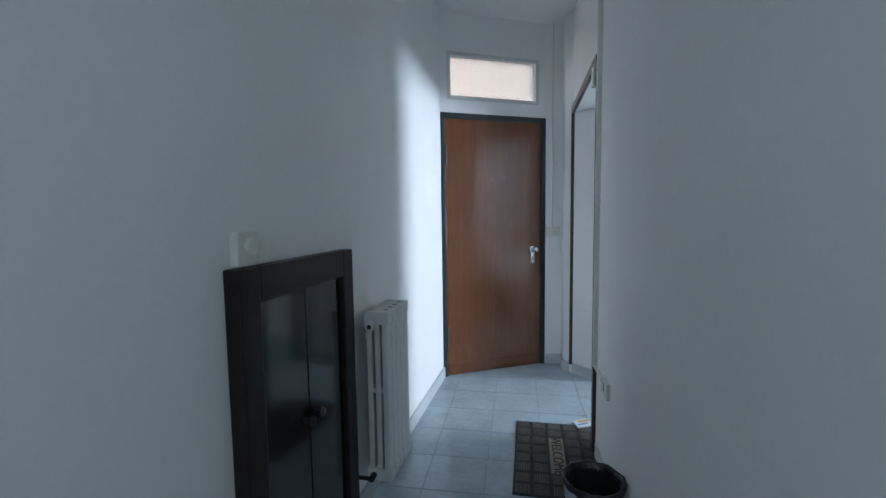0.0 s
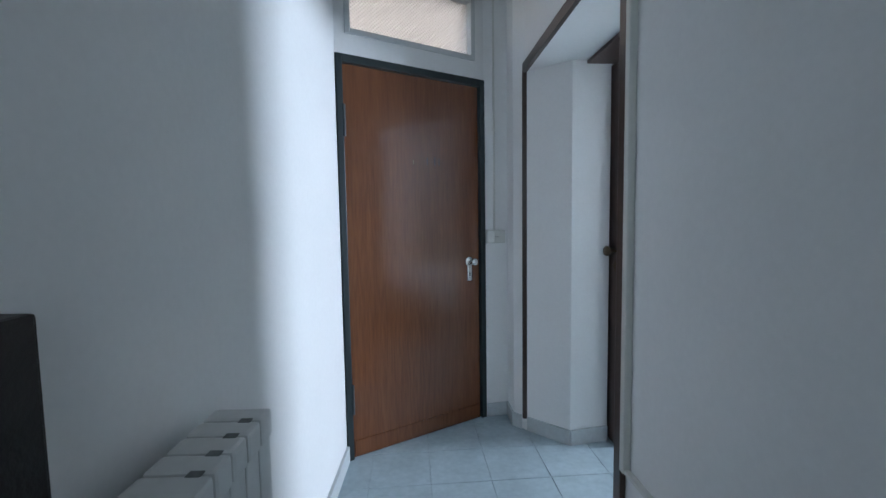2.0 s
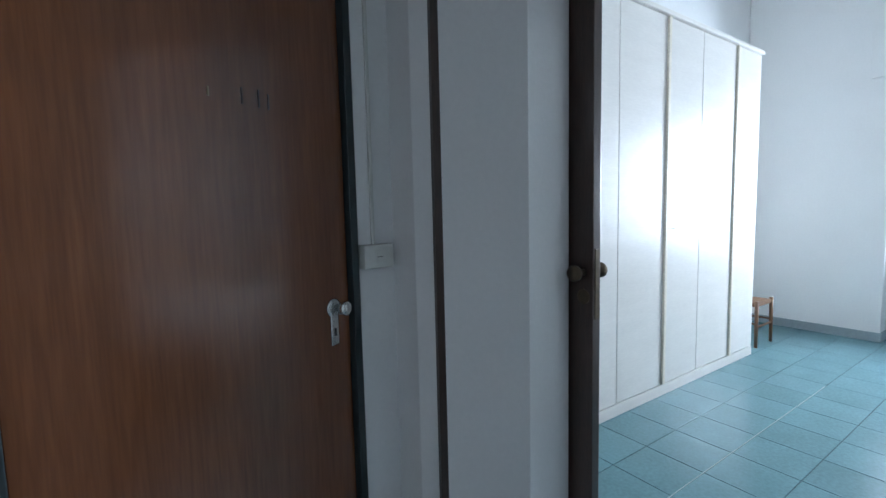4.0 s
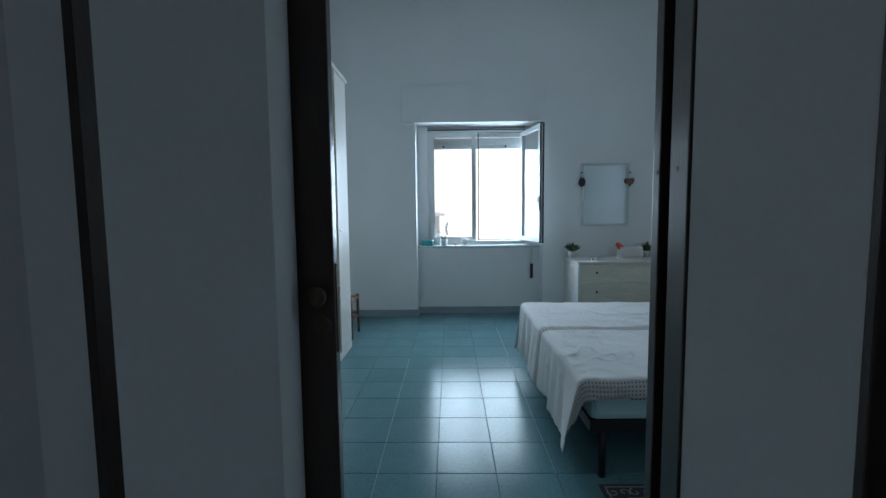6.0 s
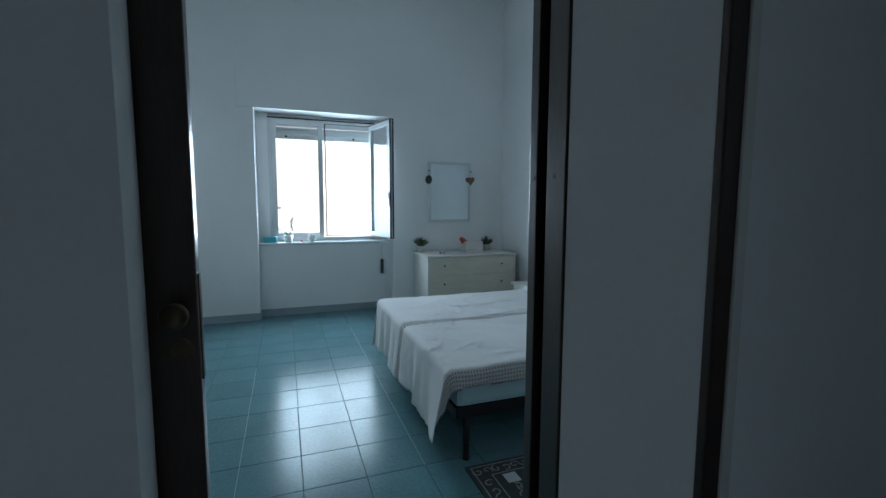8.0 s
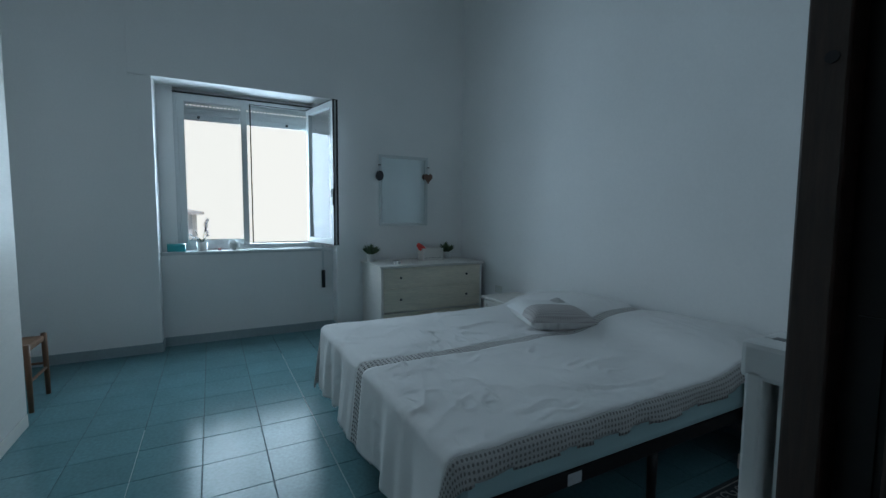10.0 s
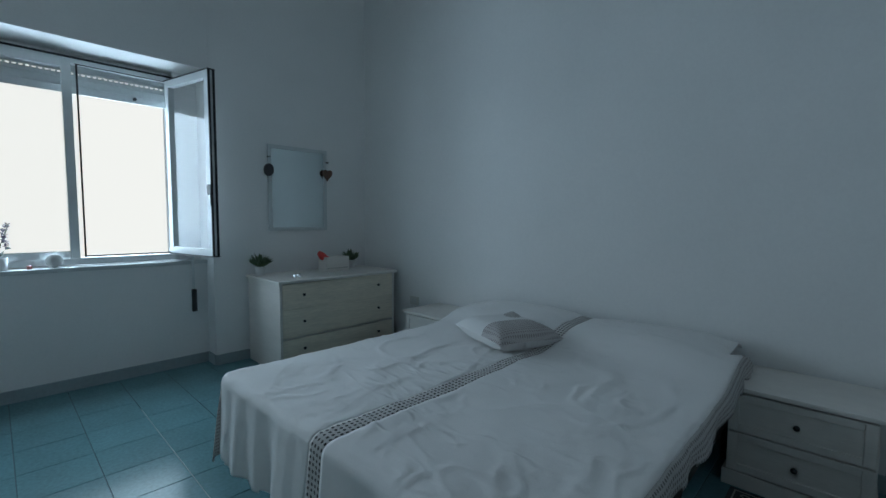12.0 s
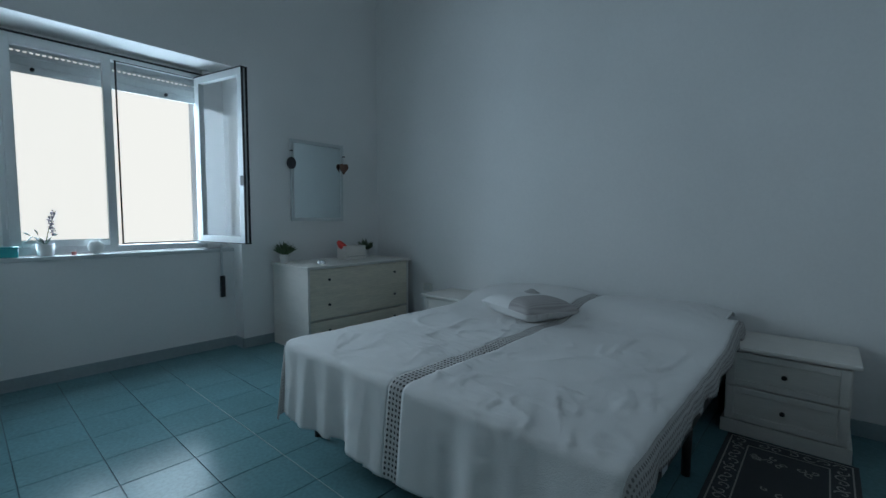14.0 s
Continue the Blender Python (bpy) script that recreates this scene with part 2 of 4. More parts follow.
# corridor
LEFT = lambda y: 1.905 + (y - 2.3) * 0.065
structure("wall_corridor", prism([(LEFT(-2.6), -2.6), (1.905, 2.30), (1.70, 2.30), (1.30, -2.6)], -0.1, H_COR), M_WALL, "white corridor wall, brighter opposite the bedroom doorway")
# unseen wall, added to shut the corridor off behind the fill lamp
structure("wall_corridor_back", box(1.3, 3.1, -2.75, -2.6, -0.1, H_COR), M_WALL, "plain white unseen wall added to close the corridor")
structure("ceiling_corridor", prism([(1.3, -2.75), (2.93, -2.75), (2.925, 1.332), (2.940, 2.538), (2.885, 2.6), (2.885, 3.2), (1.3, 3.2)], H_COR, H_COR + 0.1), M_CEIL, "plain white corridor ceiling", "ceiling")
along = (DOOR_R - DOOR_L).normalized()
DW = (DOOR_R - DOOR_L).length
DM = Matrix(((along.x, -along.y, 0, DOOR_L.x), (along.y, along.x, 0, DOOR_L.y), (0, 0, 1, 0), (0, 0, 0, 1)))  # u along the door, v away from the corridor
TR0, TR1, TZ0, TZ1 = 0.055, DW - 0.065, 2.235, 2.60
bm = box(0, DW, 0.0, 0.14, 2.13, TZ0, m=DM)
box(0, DW, 0.0, 0.14, TZ1, H_COR, bm=bm, m=DM)
box(0, TR0, 0.0, 0.14, TZ0, TZ1, bm=bm, m=DM)
box(TR1, DW, 0.0, 0.14, TZ0, TZ1, bm=bm, m=DM)
structure("wall_end_door", bm, M_WALL, "slanted white wall over the end door")
structure("wall_switch", prism([(2.733, 2.737), (2.89, 2.757), (2.89, 2.95), (2.67, 2.92)], -0.1, H_COR), M_WALL, "narrow white wall strip with a light switch")

# floors
structure("floor_bedroom", box(3.404, 8.2, BED_Y0, BED_Y1, -0.1, -0.004), M_GROUT, "grout bed of the bedroom tiles", "floor")
structure("floor_corridor", prism([(1.6, -2.7), (3.404, -2.7), (3.404, 3.0), (1.6, 3.0)], -0.1, -0.005), M_GROUT_PALE, "grout bed of the corridor tiles", "floor")


# ---- bedroom window ----
def window_sash(parent, name, w, z0, z1, label=""):
    """A sash in the plane of u (along) and z, 5 cm deep: frame, dark gasket and pane."""
    bm = box(0, 0.055, -0.025, 0.025, z0, z1, 0.004)
    box(w - 0.055, w, -0.025, 0.025, z0, z1, 0.004, bm)
    box(0.055, w - 0.055, -0.025, 0.025, z0, z0 + 0.055, 0.004, bm)
    box(0.055, w - 0.055, -0.025, 0.025, z1 - 0.055, z1, 0.004, bm)
    f = part(name, bm, M_PVC, parent, label)
    g = part("pane", box(0.05, w - 0.05, -0.004, 0.004, z0 + 0.05, z1 - 0.05), M_GLASS, f)
    g.visible_shadow = False
    return f


WIN_L, WIN_R, WIN_Z0, WIN_Z1 = 2.26, 0.97, 0.895, 2.405
win = thing("window_1", pose(0, 0, 0), "white two-light window with the second sash open inwards", "window", kind="structure")
bm = box(8.05, 8.12, WIN_L - 0.045, WIN_L, WIN_Z0, WIN_Z1, 0.004)
box(8.05, 8.12, WIN_R, WIN_R + 0.045, WIN_Z0, WIN_Z1, 0.004, bm)
box(8.05, 8.12, WIN_R + 0.045, WIN_L - 0.045, WIN_Z0, WIN_Z0 + 0.05, 0.004, bm)
box(8.05, 8.12, WIN_R + 0.045, WIN_L - 0.045, WIN_Z1 - 0.045, WIN_Z1, 0.004, bm)
part("window_frame", bm, M_PVC, win)
closed = new("closed_sash")
closed.parent = win
closed.matrix_local = Matrix.Translation((8.045, 2.225, 0)) @ pose(0, 0, 0, 0, 0, -90)
window_sash(closed, "sash_frame", 0.60, 0.945, 2.37)
hinge = new("open_sash")
hinge.parent = win
hinge.matrix_local = Matrix.Translation((8.03, 1.02, 0)) @ pose(0, 0, 0, 0, 0, math.degrees(math.atan2(0.885 - 1.02, 7.428 - 8.03)))
window_sash(hinge, "sash_frame", 0.612, 0.955, 2.352, "white sash swung into the room, with a dark edge")
bm = box(0.6115, 0.622, -0.028, -0.012, 0.95, 2.357, 0.002)
box(0.6115, 0.618, 0.010, 0.028, 0.95, 2.357, 0.002, bm)
box(0, 0.62, -0.03, 0.03, 2.351, 2.359, 0, bm)
box(0, 0.62, -0.03, 0.03, 0.948, 0.956, 0, bm)
part("gasket", bm, M_BLACK, hinge, "black rubber sash edge")
bm = box(0.60, 0.65, -0.05, -0.03, 1.42, 1.50, 0.005)
tube([(0.635, -0.04, 1.44), (0.655, -0.05, 1.40), (0.655, -0.05, 1.34)], 0.008, 8, bm)
part("sash_handle", bm, M_BLACK, hinge)
bm = box(8.052, 8.058, 1.585, 1.597, 0.95, 2.38)
box(8.052, 8.058, 1.02, 1.60, 2.355, 2.366, 0, bm)
box(8.052, 8.058, 1.02, 1.60, 0.952, 0.962, 0, bm)
part("opening_gasket", bm, M_BLACK, win)
# black strip that draws the shadow line between frame and soffit
part("top_gasket", box(8.0455, 8.0495, WIN_R, WIN_L, 2.392, 2.407), M_BLACK, win, "thin black strip for the shadow in the gap above the window frame")
for z in (1.08, 2.22):
    part("hinge", tube([(8.04, WIN_L - 0.03, z), (8.04, WIN_L - 0.03, z + 0.09)], 0.009), M_PVC, win)

# roller shutter, drawn up
shutter = thing("roller_shutter", pose(0, 0, 0), "pale grey roller shutter drawn up behind the window", "shutter")
for k in range(4):
    z = 2.17 + 0.056 * k
    if k == 2:
        bm = box(8.18, 8.196, WIN_R, WIN_L, z, z + 0.03, 0.003)
        y = WIN_R
        while y < WIN_L:
            box(8.184, 8.192, y, y + 0.014, z + 0.03, z + 0.042, 0, bm)
            y += 0.034
        box(8.18, 8.196, WIN_R, WIN_L, z + 0.042, z + 0.055, 0.003, bm)
    else:
        bm = box(8.18, 8.196, WIN_R, WIN_L, z, z + 0.0545, 0.004)
    part("slat", bm, M_SHUTTER, shutter)
for y in (2.05, 1.22):
    part("stop_knob", turned([(0.0, 0.0), (0.013, 0.0), (0.013, 0.02), (0.008, 0.026)], 12, m=pose(8.178, y, 2.20, 0, -90, 0)), M_BLACK, shutter)
structure("shutter_housing", box(8.125, 8.4, REC_R, REC_L, 2.395, REC_T), M_WALL, "white underside of the shutter housing", "trim")
structure("shutter_box_cover", box(BED_X1 - 0.018, BED_X1 - 0.001, 0.80, 2.56, 2.435, 2.90, 0.004), M_WALL, "white painted shutter box cover above the window", "trim")
structure("window_sill", box(BED_X1 + 0.155, 8.13, REC_R, REC_L, SILL - 0.03, SILL, 0.005), M_PVC, "pale sill slab under the window", "trim")
bm = box(8.05, 8.4, REC_R, WIN_R, SILL, 2.447)
box(8.05, 8.4, WIN_L, REC_L, SILL, 2.447, 0, bm)
structure("window_jambs", bm, M_WALL, "white plastered window jambs", "wall")

strap = thing("shutter_strap", pose(0, 0, 0), "grey shutter strap with a black winder beside the window", "strap")
part("belt", box(BED_X1 + 0.146, BED_X1 + 0.15, 0.905, 0.925, 0.62, 0.93), M_SHUTTER, strap)
part("winder", box(BED_X1 + 0.12, BED_X1 + 0.153, 0.897, 0.933, 0.46, 0.65, 0.008), M_BLACK, strap, "black plastic winder")

# skirting
SK = 0.085


def skirting(name, a, b, h=SK, off=0.012, material=M_BASE):
    """A skirting strip along a wall's foot from a to b, standing off to the left of that way."""
    a, b = Vector(a), Vector(b)
    d = (b - a).normalized()
    n = Vector((-d.y, d.x)) * off
    structure(name, prism([a, b, b + n, a + n], 0.0, h), material, "grey tiled skirting along the wall foot", "skirting")


skirting("skirting_headboard", (7.75, BED_Y0), (BED_X0, BED_Y0), off=-0.012, material=M_BASE_BED)
skirting("skirting_window_a", (BED_X1, BED_Y0), (BED_X1, REC_R), material=M_BASE_BED)
skirting("skirting_window_b", (BED_X1 + 0.17, REC_R), (BED_X1 + 0.17, REC_L), material=M_BASE_BED)
skirting("skirting_window_c", (BED_X1, REC_L), (BED_X1, BED_Y1), material=M_BASE_BED)
skirting("skirting_recess_a", (BED_X1, REC_L), (BED_X1 + 0.158, REC_L), off=-0.012, material=M_BASE_BED)
skirting("skirting_recess_b", (BED_X1, REC_R), (BED_X1 + 0.158, REC_R), material=M_BASE_BED)
skirting("skirting_door_wall", (BED_X0, BED_Y0), (BED_X0, 1.39), off=-0.012, material=M_BASE_BED)
skirting("skirting_corridor_a", (LEFT(0.57), 0.57), (1.905, 2.29), off=-0.014)
skirting("skirting_corridor_b", (LEFT(-2.6), -2.6), (LEFT(-0.128), -0.128), off=-0.014)
skirting("skirting_corridor_c", (2.93, -2.6), (2.926, 1.25))
skirting("skirting_switch", (2.745, 2.739), (2.888, 2.757), off=-0.012)
skirting("skirting_stub", (2.888, 2.757), (2.885, 2.60), off=-0.012)
skirting("skirting_stub_b", (2.885, 2.60), (2.928, 2.555), off=-0.012)
skirting("skirting_reveal_a", (2.955, 2.528), (3.145, 2.335), off=-0.012)
skirting("skirting_reveal_b", (3.145, 2.335), (3.372, 2.3715), off=-0.012)
skirting("skirting_reveal_c", (2.928, 1.334), (3.216, 1.445), off=0.012)

# ---- doorway ----
trim = thing("door_trim_1", pose(0, 0, 0), "thin dark brown wooden trim round the doorway", "door trim", kind="structure")
part("upright", prism([(2.924, 2.534), (2.949, 2.528), (2.953, 2.542), (2.929, 2.570)], 0.07, HEAD), M_DARKWOOD, trim)
part("upright", box(2.906, 2.926, 1.289, 1.335, 0.0, HEAD, 0.004), M_DARKWOOD, trim)
part("head_trim", prism([(2.906, 1.336), (2.924, 2.534), (2.949, 2.528), (2.9245, 1.336)], HEAD - 0.004, HEAD + 0.045), M_DARKWOOD, trim)
part("catch", box(2.890, 2.910, 1.335, 1.375, 2.0, 2.10, 0.004), M_CHROME, trim, "small metal catch at the head")

door = thing("sliding_door", pose(0, 0, 0), "dark brown sliding pocket door, pushed almost fully open", "door", kind="structure")
M_OLDBRASS = shade("blackened_brass", (0.10, 0.075, 0.05), 0.42, metal=0.9, grain=0.2)
leaf = part("leaf", box(3.385, 3.425, 2.278, 3.10, 0.008, 2.112, 0.003), M_DARKWOOD, door)
part("lock_plate", box(3.395, 3.415, 2.2745, 2.2785, 0.94, 1.18), M_OLDBRASS, leaf)
for sx, x in ((-1, 3.385), (1, 3.425)):
    knob = turned([(0.012, 0.0), (0.011, 0.025), (0.018, 0.03), (0.027, 0.042), (0.028, 0.052), (0.022, 0.062), (0.0, 0.064)], 20, m=pose(x, 2.315, 1.10, 0, 90 * sx, 0))
    part("knob", knob, M_OLDBRASS, leaf, "tarnished brass knob", True)
    part("keyhole_plate", turned([(0.026, 0.0), (0.026, 0.003), (0.02, 0.005), (0.0, 0.005)], 20, m=pose(x, 2.315, 1.015, 0, 90 * sx, 0)), M_OLDBRASS, leaf)
jamb = thing("door_jamb", pose(0, 0, 0), "dark brown wooden strike jamb with a slot for the sliding door", "door frame", kind="structure")
part("post", box(3.222, 3.300, 1.40, 1.452, 0.0, HEAD, 0.003), M_DARKWOOD, jamb)
part("post", box(3.342, 3.378, 1.385, 1.456, 0.0, HEAD, 0.003), M_DARKWOOD, jamb)
part("groove", box(3.300, 3.342, 1.40, 1.425, 0.0, HEAD), M_BLACK, jamb)
part("strike_plate", box(3.312, 3.332, 1.4252, 1.428, 0.98, 1.16), M_BLACK, jamb)
for x, y in ((3.268, 1.4522), (3.356, 1.4562)):
    part("screw_hole", turned([(0.006, 0), (0.006, 0.0012), (0.0, 0.0012)], 10, m=pose(x, y, 1.405, -90, 0, 0)), M_BLACK, jamb)
part("head_rail", box(3.222, 3.378, 1.452, 2.33, HEAD - 0.02, HEAD - 0.002), M_DARKWOOD, jamb)

# ---- wardrobe ----
W_X0, W_X1, W_Y0, W_H = 3.54, 6.475, 2.955, 2.55
ward = thing("wardrobe", pose(0, 0, 0), "tall white glossy wardrobe with six plain doors", "wardrobe")
bm = box(W_X0, W_X1, W_Y0 + 0.024, BED_Y1 - 0.005, 0.0, W_H)
part("body", bm, M_WHITEWOOD, ward)
part("plinth", box(W_X0, W_X1, W_Y0 + 0.002, W_Y0 + 0.022, 0.0, 0.075, 0.002), M_WHITEWOOD, ward)
part("cornice", box(W_X0 - 0.01, W_X1 + 0.012, W_Y0 - 0.014, BED_Y1 - 0.01, W_H, W_H + 0.03, 0.006), M_WHITEWOOD, ward)
edges = [3.553, 4.03, 4.517, 5.02, 5.50, 6.005, 6.46]
for k in range(6):
    x0, x1 = edges[k] + 0.003, edges[k + 1] - 0.003
    # raised rounded edge strips on the closing side of each pair
    bm = box(x0, x1, W_Y0, W_Y0 + 0.021, 0.085, W_H - 0.01, 0.003)
    d = part("door", bm, M_WHITEWOOD, ward)
    if k % 2 == 1:
        part("edge_strip", box(x0, x0 + 0.03, W_Y0 - 0.016, W_Y0 + 0.001, 0.085, W_H - 0.01, 0.006), M_CREAM, d, "beige raised edge strip")
        part("handle", tube([(x0 + 0.045, W_Y0, 1.17), (x0 + 0.045, W_Y0 - 0.03, 1.17), (x0 + 0.085, W_Y0 - 0.034, 1.168)], 0.0045, 8), M_CHROME, d)

# ---- stool by the wardrobe ----
M_PINE = shade("varnished_pine", (0.16, 0.075, 0.035), 0.4, grain=0.15, scale=18, stretch=(3, 3, 0.6), stain=0.08)
M_RUSH = shade("woven_rush", (0.19, 0.105, 0.06), 0.85, grain=0.25, scale=90, bump=0.4, bump_scale=140)
stool = thing("low_stool", pose(6.86, 3.16, 0), "low wooden stool with a rush seat beside the wardrobe", "stool")
for sx in (-1, 1):
    for sy in (-1, 1):
        part("leg", tube([(sx * 0.165, sy * 0.155, 0.0), (sx * 0.16, sy * 0.15, 0.43)], [0.014, 0.018], 10), M_PINE, stool, "", True)
    part("rail", tube([(sx * 0.163, -0.15, 0.22), (sx * 0.163, 0.15, 0.22)], 0.009, 8), M_PINE, stool)
    part("rail", tube([(-0.16, sx * 0.153, 0.19), (0.16, sx * 0.153, 0.19)], 0.009, 8), M_PINE, stool)
bm = box(-0.165, 0.165, -0.155, 0.155, 0.375, 0.415, 0.014)
part("seat", bm, M_RUSH, stool, "woven rush seat")


# ---- radiators ----
# grey that stands in for the shade between radiator columns
M_SLOT = shade("gap_shade", (0.16, 0.17, 0.17), 0.8, grain=0.2, scale=80)

def radiator(m, columns, height, label, depth=0.12, pitch=0.058):
    """A cast column radiator along local x with its wall side at y = 0; its feet stand clear of the floor on a valve pipe."""
    r = thing("radiator", m, label, "radiator")
    z0 = 0.0
    for k in range(columns):
        x = (k + 0.5) * pitch
        w = pitch * 0.5 - 0.0015
        bm = box(x - w, x + w, 0.02, 0.02 + depth, z0 + height - 0.055, z0 + height, 0.008)
        box(x - w, x + w, 0.02, 0.02 + depth, z0, z0 + 0.055, 0.008, bm)
        box(x - 0.012, x + 0.012, 0.03, 0.01 + depth, z0 + height * 0.52, z0 + height * 0.55, 0.003, bm)
        for j in range(3):
            y = 0.02 + depth * (j + 0.5) / 3
            hw = w * (1.0 if j == 2 else 0.62)
            box(x - hw, x + hw, y - 0.0125, y + 0.0125, z0 + 0.04, z0 + height - 0.04, 0.005, bm)
        part("column", bm, M_RADIATOR, r)
        if k:
            part("top_slot", box(x - pitch / 2 - 0.008, x - pitch / 2 + 0.008, 0.02 + depth * 0.64, 0.02 + depth * 0.84, height - 0.001, height + 0.0006), M_SLOT, r, "dark grey sheet for the shade in the gap between columns")
    part("plug", turned([(0.022, 0.0), (0.022, 0.012), (0.013, 0.014), (0.013, 0.02), (0.0, 0.02)], 16, m=pose(0.0, 0.02 + depth * 0.3, height - 0.06, 0, -90, 0)), M_RADIATOR, r)
    part("vent_hole", turned([(0.010, 0.0), (0.010, 0.0215), (0.0, 0.0215)], 12, m=pose(0.0, 0.02 + depth * 0.3, height - 0.06, 0, -90, 0)), M_BLACK, r)
    bm = tube([(-0.035, 0.05, 0.028), (0.01, 0.05, 0.028)], 0.014, 10)
    tube([(-0.03, 0.05, 0.028), (-0.03, -0.053, 0.028)], 0.009, 10, bm)
    part("valve", bm, M_BLACK, r)
    part("bracket", box(columns * pitch * 0.5 - 0.01, columns * pitch * 0.5 + 0.01, -0.056, 0.03, height * 0.8, height * 0.83), M_RADIATOR, r)
    return r


radiator(Matrix(((0.0649, 0.9979, 0, LEFT(0.62) + 0.032), (0.9979, -0.0649, 0, 0.625), (0, 0, 1, 0.17), (0, 0, 0, 1))), 5, 0.755, "cream cast radiator with five columns on the corridor wall", depth=0.112, pitch=0.057)
radiator(Matrix(((0, 1, 0, BED_X0), (-1, 0, 0, 1.28), (0, 0, 1, 0.30), (0, 0, 0, 1))), 9, 0.77, "white cast radiator beside the bedroom doorway")

# ---- end door and transom ----
end = thing("door_2", DM, "closed mahogany veneer door in a dark frame", "door", kind="structure")
bm = box(0.0, 0.035, -0.012, 0.06, 0, 2.13, 0.003)
box(DW - 0.035, DW, -0.012, 0.06, 0, 2.13, 0.003, bm)
box(0.035, DW - 0.035, -0.012, 0.06, 2.09, 2.13, 0.003, bm)
part("door_frame", bm, M_BLACKFRAME, end)
el = part("leaf", box(0.04, DW - 0.04, 0.008, 0.05, 0.002, 2.086, 0.002), M_REDWOOD, end)
part("kick_strip", box(0.045, DW - 0.045, 0.001, 0.009, 0.02, 0.095, 0.002), M_REDWOOD, el)
bm = turned([(0.030, 0), (0.030, 0.005), (0.026, 0.007), (0, 0.007)], 20, m=pose(DW - 0.115, 0.008, 1.02, 90, 0, 0))
box(DW - 0.132, DW - 0.098, 0.001, 0.008, 0.90, 1.02, 0.003, bm)
plate = part("lock_plate", bm, M_CHROME, el, "worn chrome lock plate", True)
part("lock_knob", turned([(0.012, 0), (0.012, 0.02), (0.021, 0.024), (0.022, 0.045), (0.014, 0.05), (0, 0.05)], 18, m=pose(DW - 0.105, 0.003, 1.02, 90, 0, 0)), M_CHROME, plate, "", True)
part("keyhole", box(DW - 0.119, DW - 0.111, -0.0005, 0.002, 0.93, 0.955), M_BLACK, plate)
for z in (0.25, 1.72):
    part("hinge", tube([(0.037, -0.008, z), (0.037, -0.008, z + 0.16)], 0.009, 10), M_BLACKFRAME, el)
for u, h in ((0.44, 0.022), (0.53, 0.04), (0.58, 0.045), (0.61, 0.04)):
    part("old_screw_mark", box(u, u + 0.004, 0.0055, 0.0085, 1.60, 1.60 + h), M_DARKWOOD if u > 0.5 else M_BRASS, el)

tr = thing("window_2", DM, "fixed transom window with ribbed glass over the door", "window", kind="structure")
bm = box(TR0, TR0 + 0.03, -0.008, 0.06, TZ0, TZ1, 0.003)
box(TR1 - 0.03, TR1, -0.008, 0.06, TZ0, TZ1, 0.003, bm)
box(TR0 + 0.03, TR1 - 0.03, -0.008, 0.06, TZ0, TZ0 + 0.03, 0.003, bm)
box(TR0 + 0.03, TR1 - 0.03, -0.008, 0.06, TZ1 - 0.03, TZ1, 0.003, bm)
part("window_frame", bm, M_PVC, tr)
gl = part("pane", box(TR0 + 0.028, TR1 - 0.028, 0.035, 0.041, TZ0 + 0.028, TZ1 - 0.028), M_FROST, tr)
gl.visible_shadow = False

# ---- corridor fittings ----
sw = thing("light_switch", pose(2.80, 2.744, 1.17, 0, 0, 7), "white surface-mounted light switch box beside the door", "switch")
part("casing", box(-0.058, 0.058, -0.038, 0.003, -0.04, 0.042, 0.005), M_PLASTIC, sw)
part("rocker", box(-0.012, 0.012, -0.042, -0.037, -0.022, 0.022, 0.002), M_PLASTIC, sw)
part("slit", box(-0.01, 0.012, -0.0425, -0.0415, -0.001, 0.001), M_BLACK, sw)
cond = thing("cable_duct", pose(0, 0, 0), "thin white cable duct running up from the switch", "cable duct")
part("strip", box(2.791, 2.803, 2.733, 2.747, 1.212, H_COR, 0.002), M_PLASTIC, cond)
duct = thing("cable_duct", pose(0, 0, 0), "white cable duct beside the doorway down to the socket", "cable duct")
part("upright", box(2.902, 2.926, 1.262, 1.2885, 0.50, H_COR, 0.004), M_PLASTIC, duct)
part("run", box(2.906, 2.925, 1.065, 1.262, 0.50, 0.514, 0.002), M_PLASTIC, duct)
sock = thing("wall_socket", pose(0, 0, 0), "white wall socket on the corridor wall", "socket")
part("plate", box(2.908, 2.925, 0.94, 1.065, 0.455, 0.535, 0.004), M_PLASTIC, sock)
part("slot", box(2.9065, 2.909, 0.995, 1.01, 0.475, 0.515), M_BLACK, sock)

CM = Matrix(((0.0649, 0.9979, 0, LEFT(-0.122)), (0.9979, -0.0649, 0, -0.122), (0, 0, 1, 0), (0, 0, 0, 1)))  # x along the wall, y out of it
cup = thing("understairs_cupboard", CM, "low dark brown cupboard doors in a wide frame under the stairs", "cupboard", kind="structure")
CW, CH = 0.67, 1.203
bm = box(0, 0.085, 0.0, 0.05, 0, CH, 0.006)
box(CW - 0.085, CW, 0.0, 0.05, 0, CH, 0.006, bm)
box(0.085, CW - 0.085, 0.0, 0.05, CH - 0.10, CH, 0.006, bm)
M_CUPBOARD = shade("black_brown_wood", (0.017, 0.011, 0.010), 0.38, grain=0.25, scale=26, stain=0.1, bump=0.1, spec=0.25)
part("frame", bm, M_CUPBOARD, cup)
M_GLOSSDARK = shade("glossy_black_lacquer", (0.018, 0.014, 0.013), 0.12, grain=0.15, scale=12, stretch=(4, 4, 0.5), coat=0.15, spec=0.3)
half = CW / 2
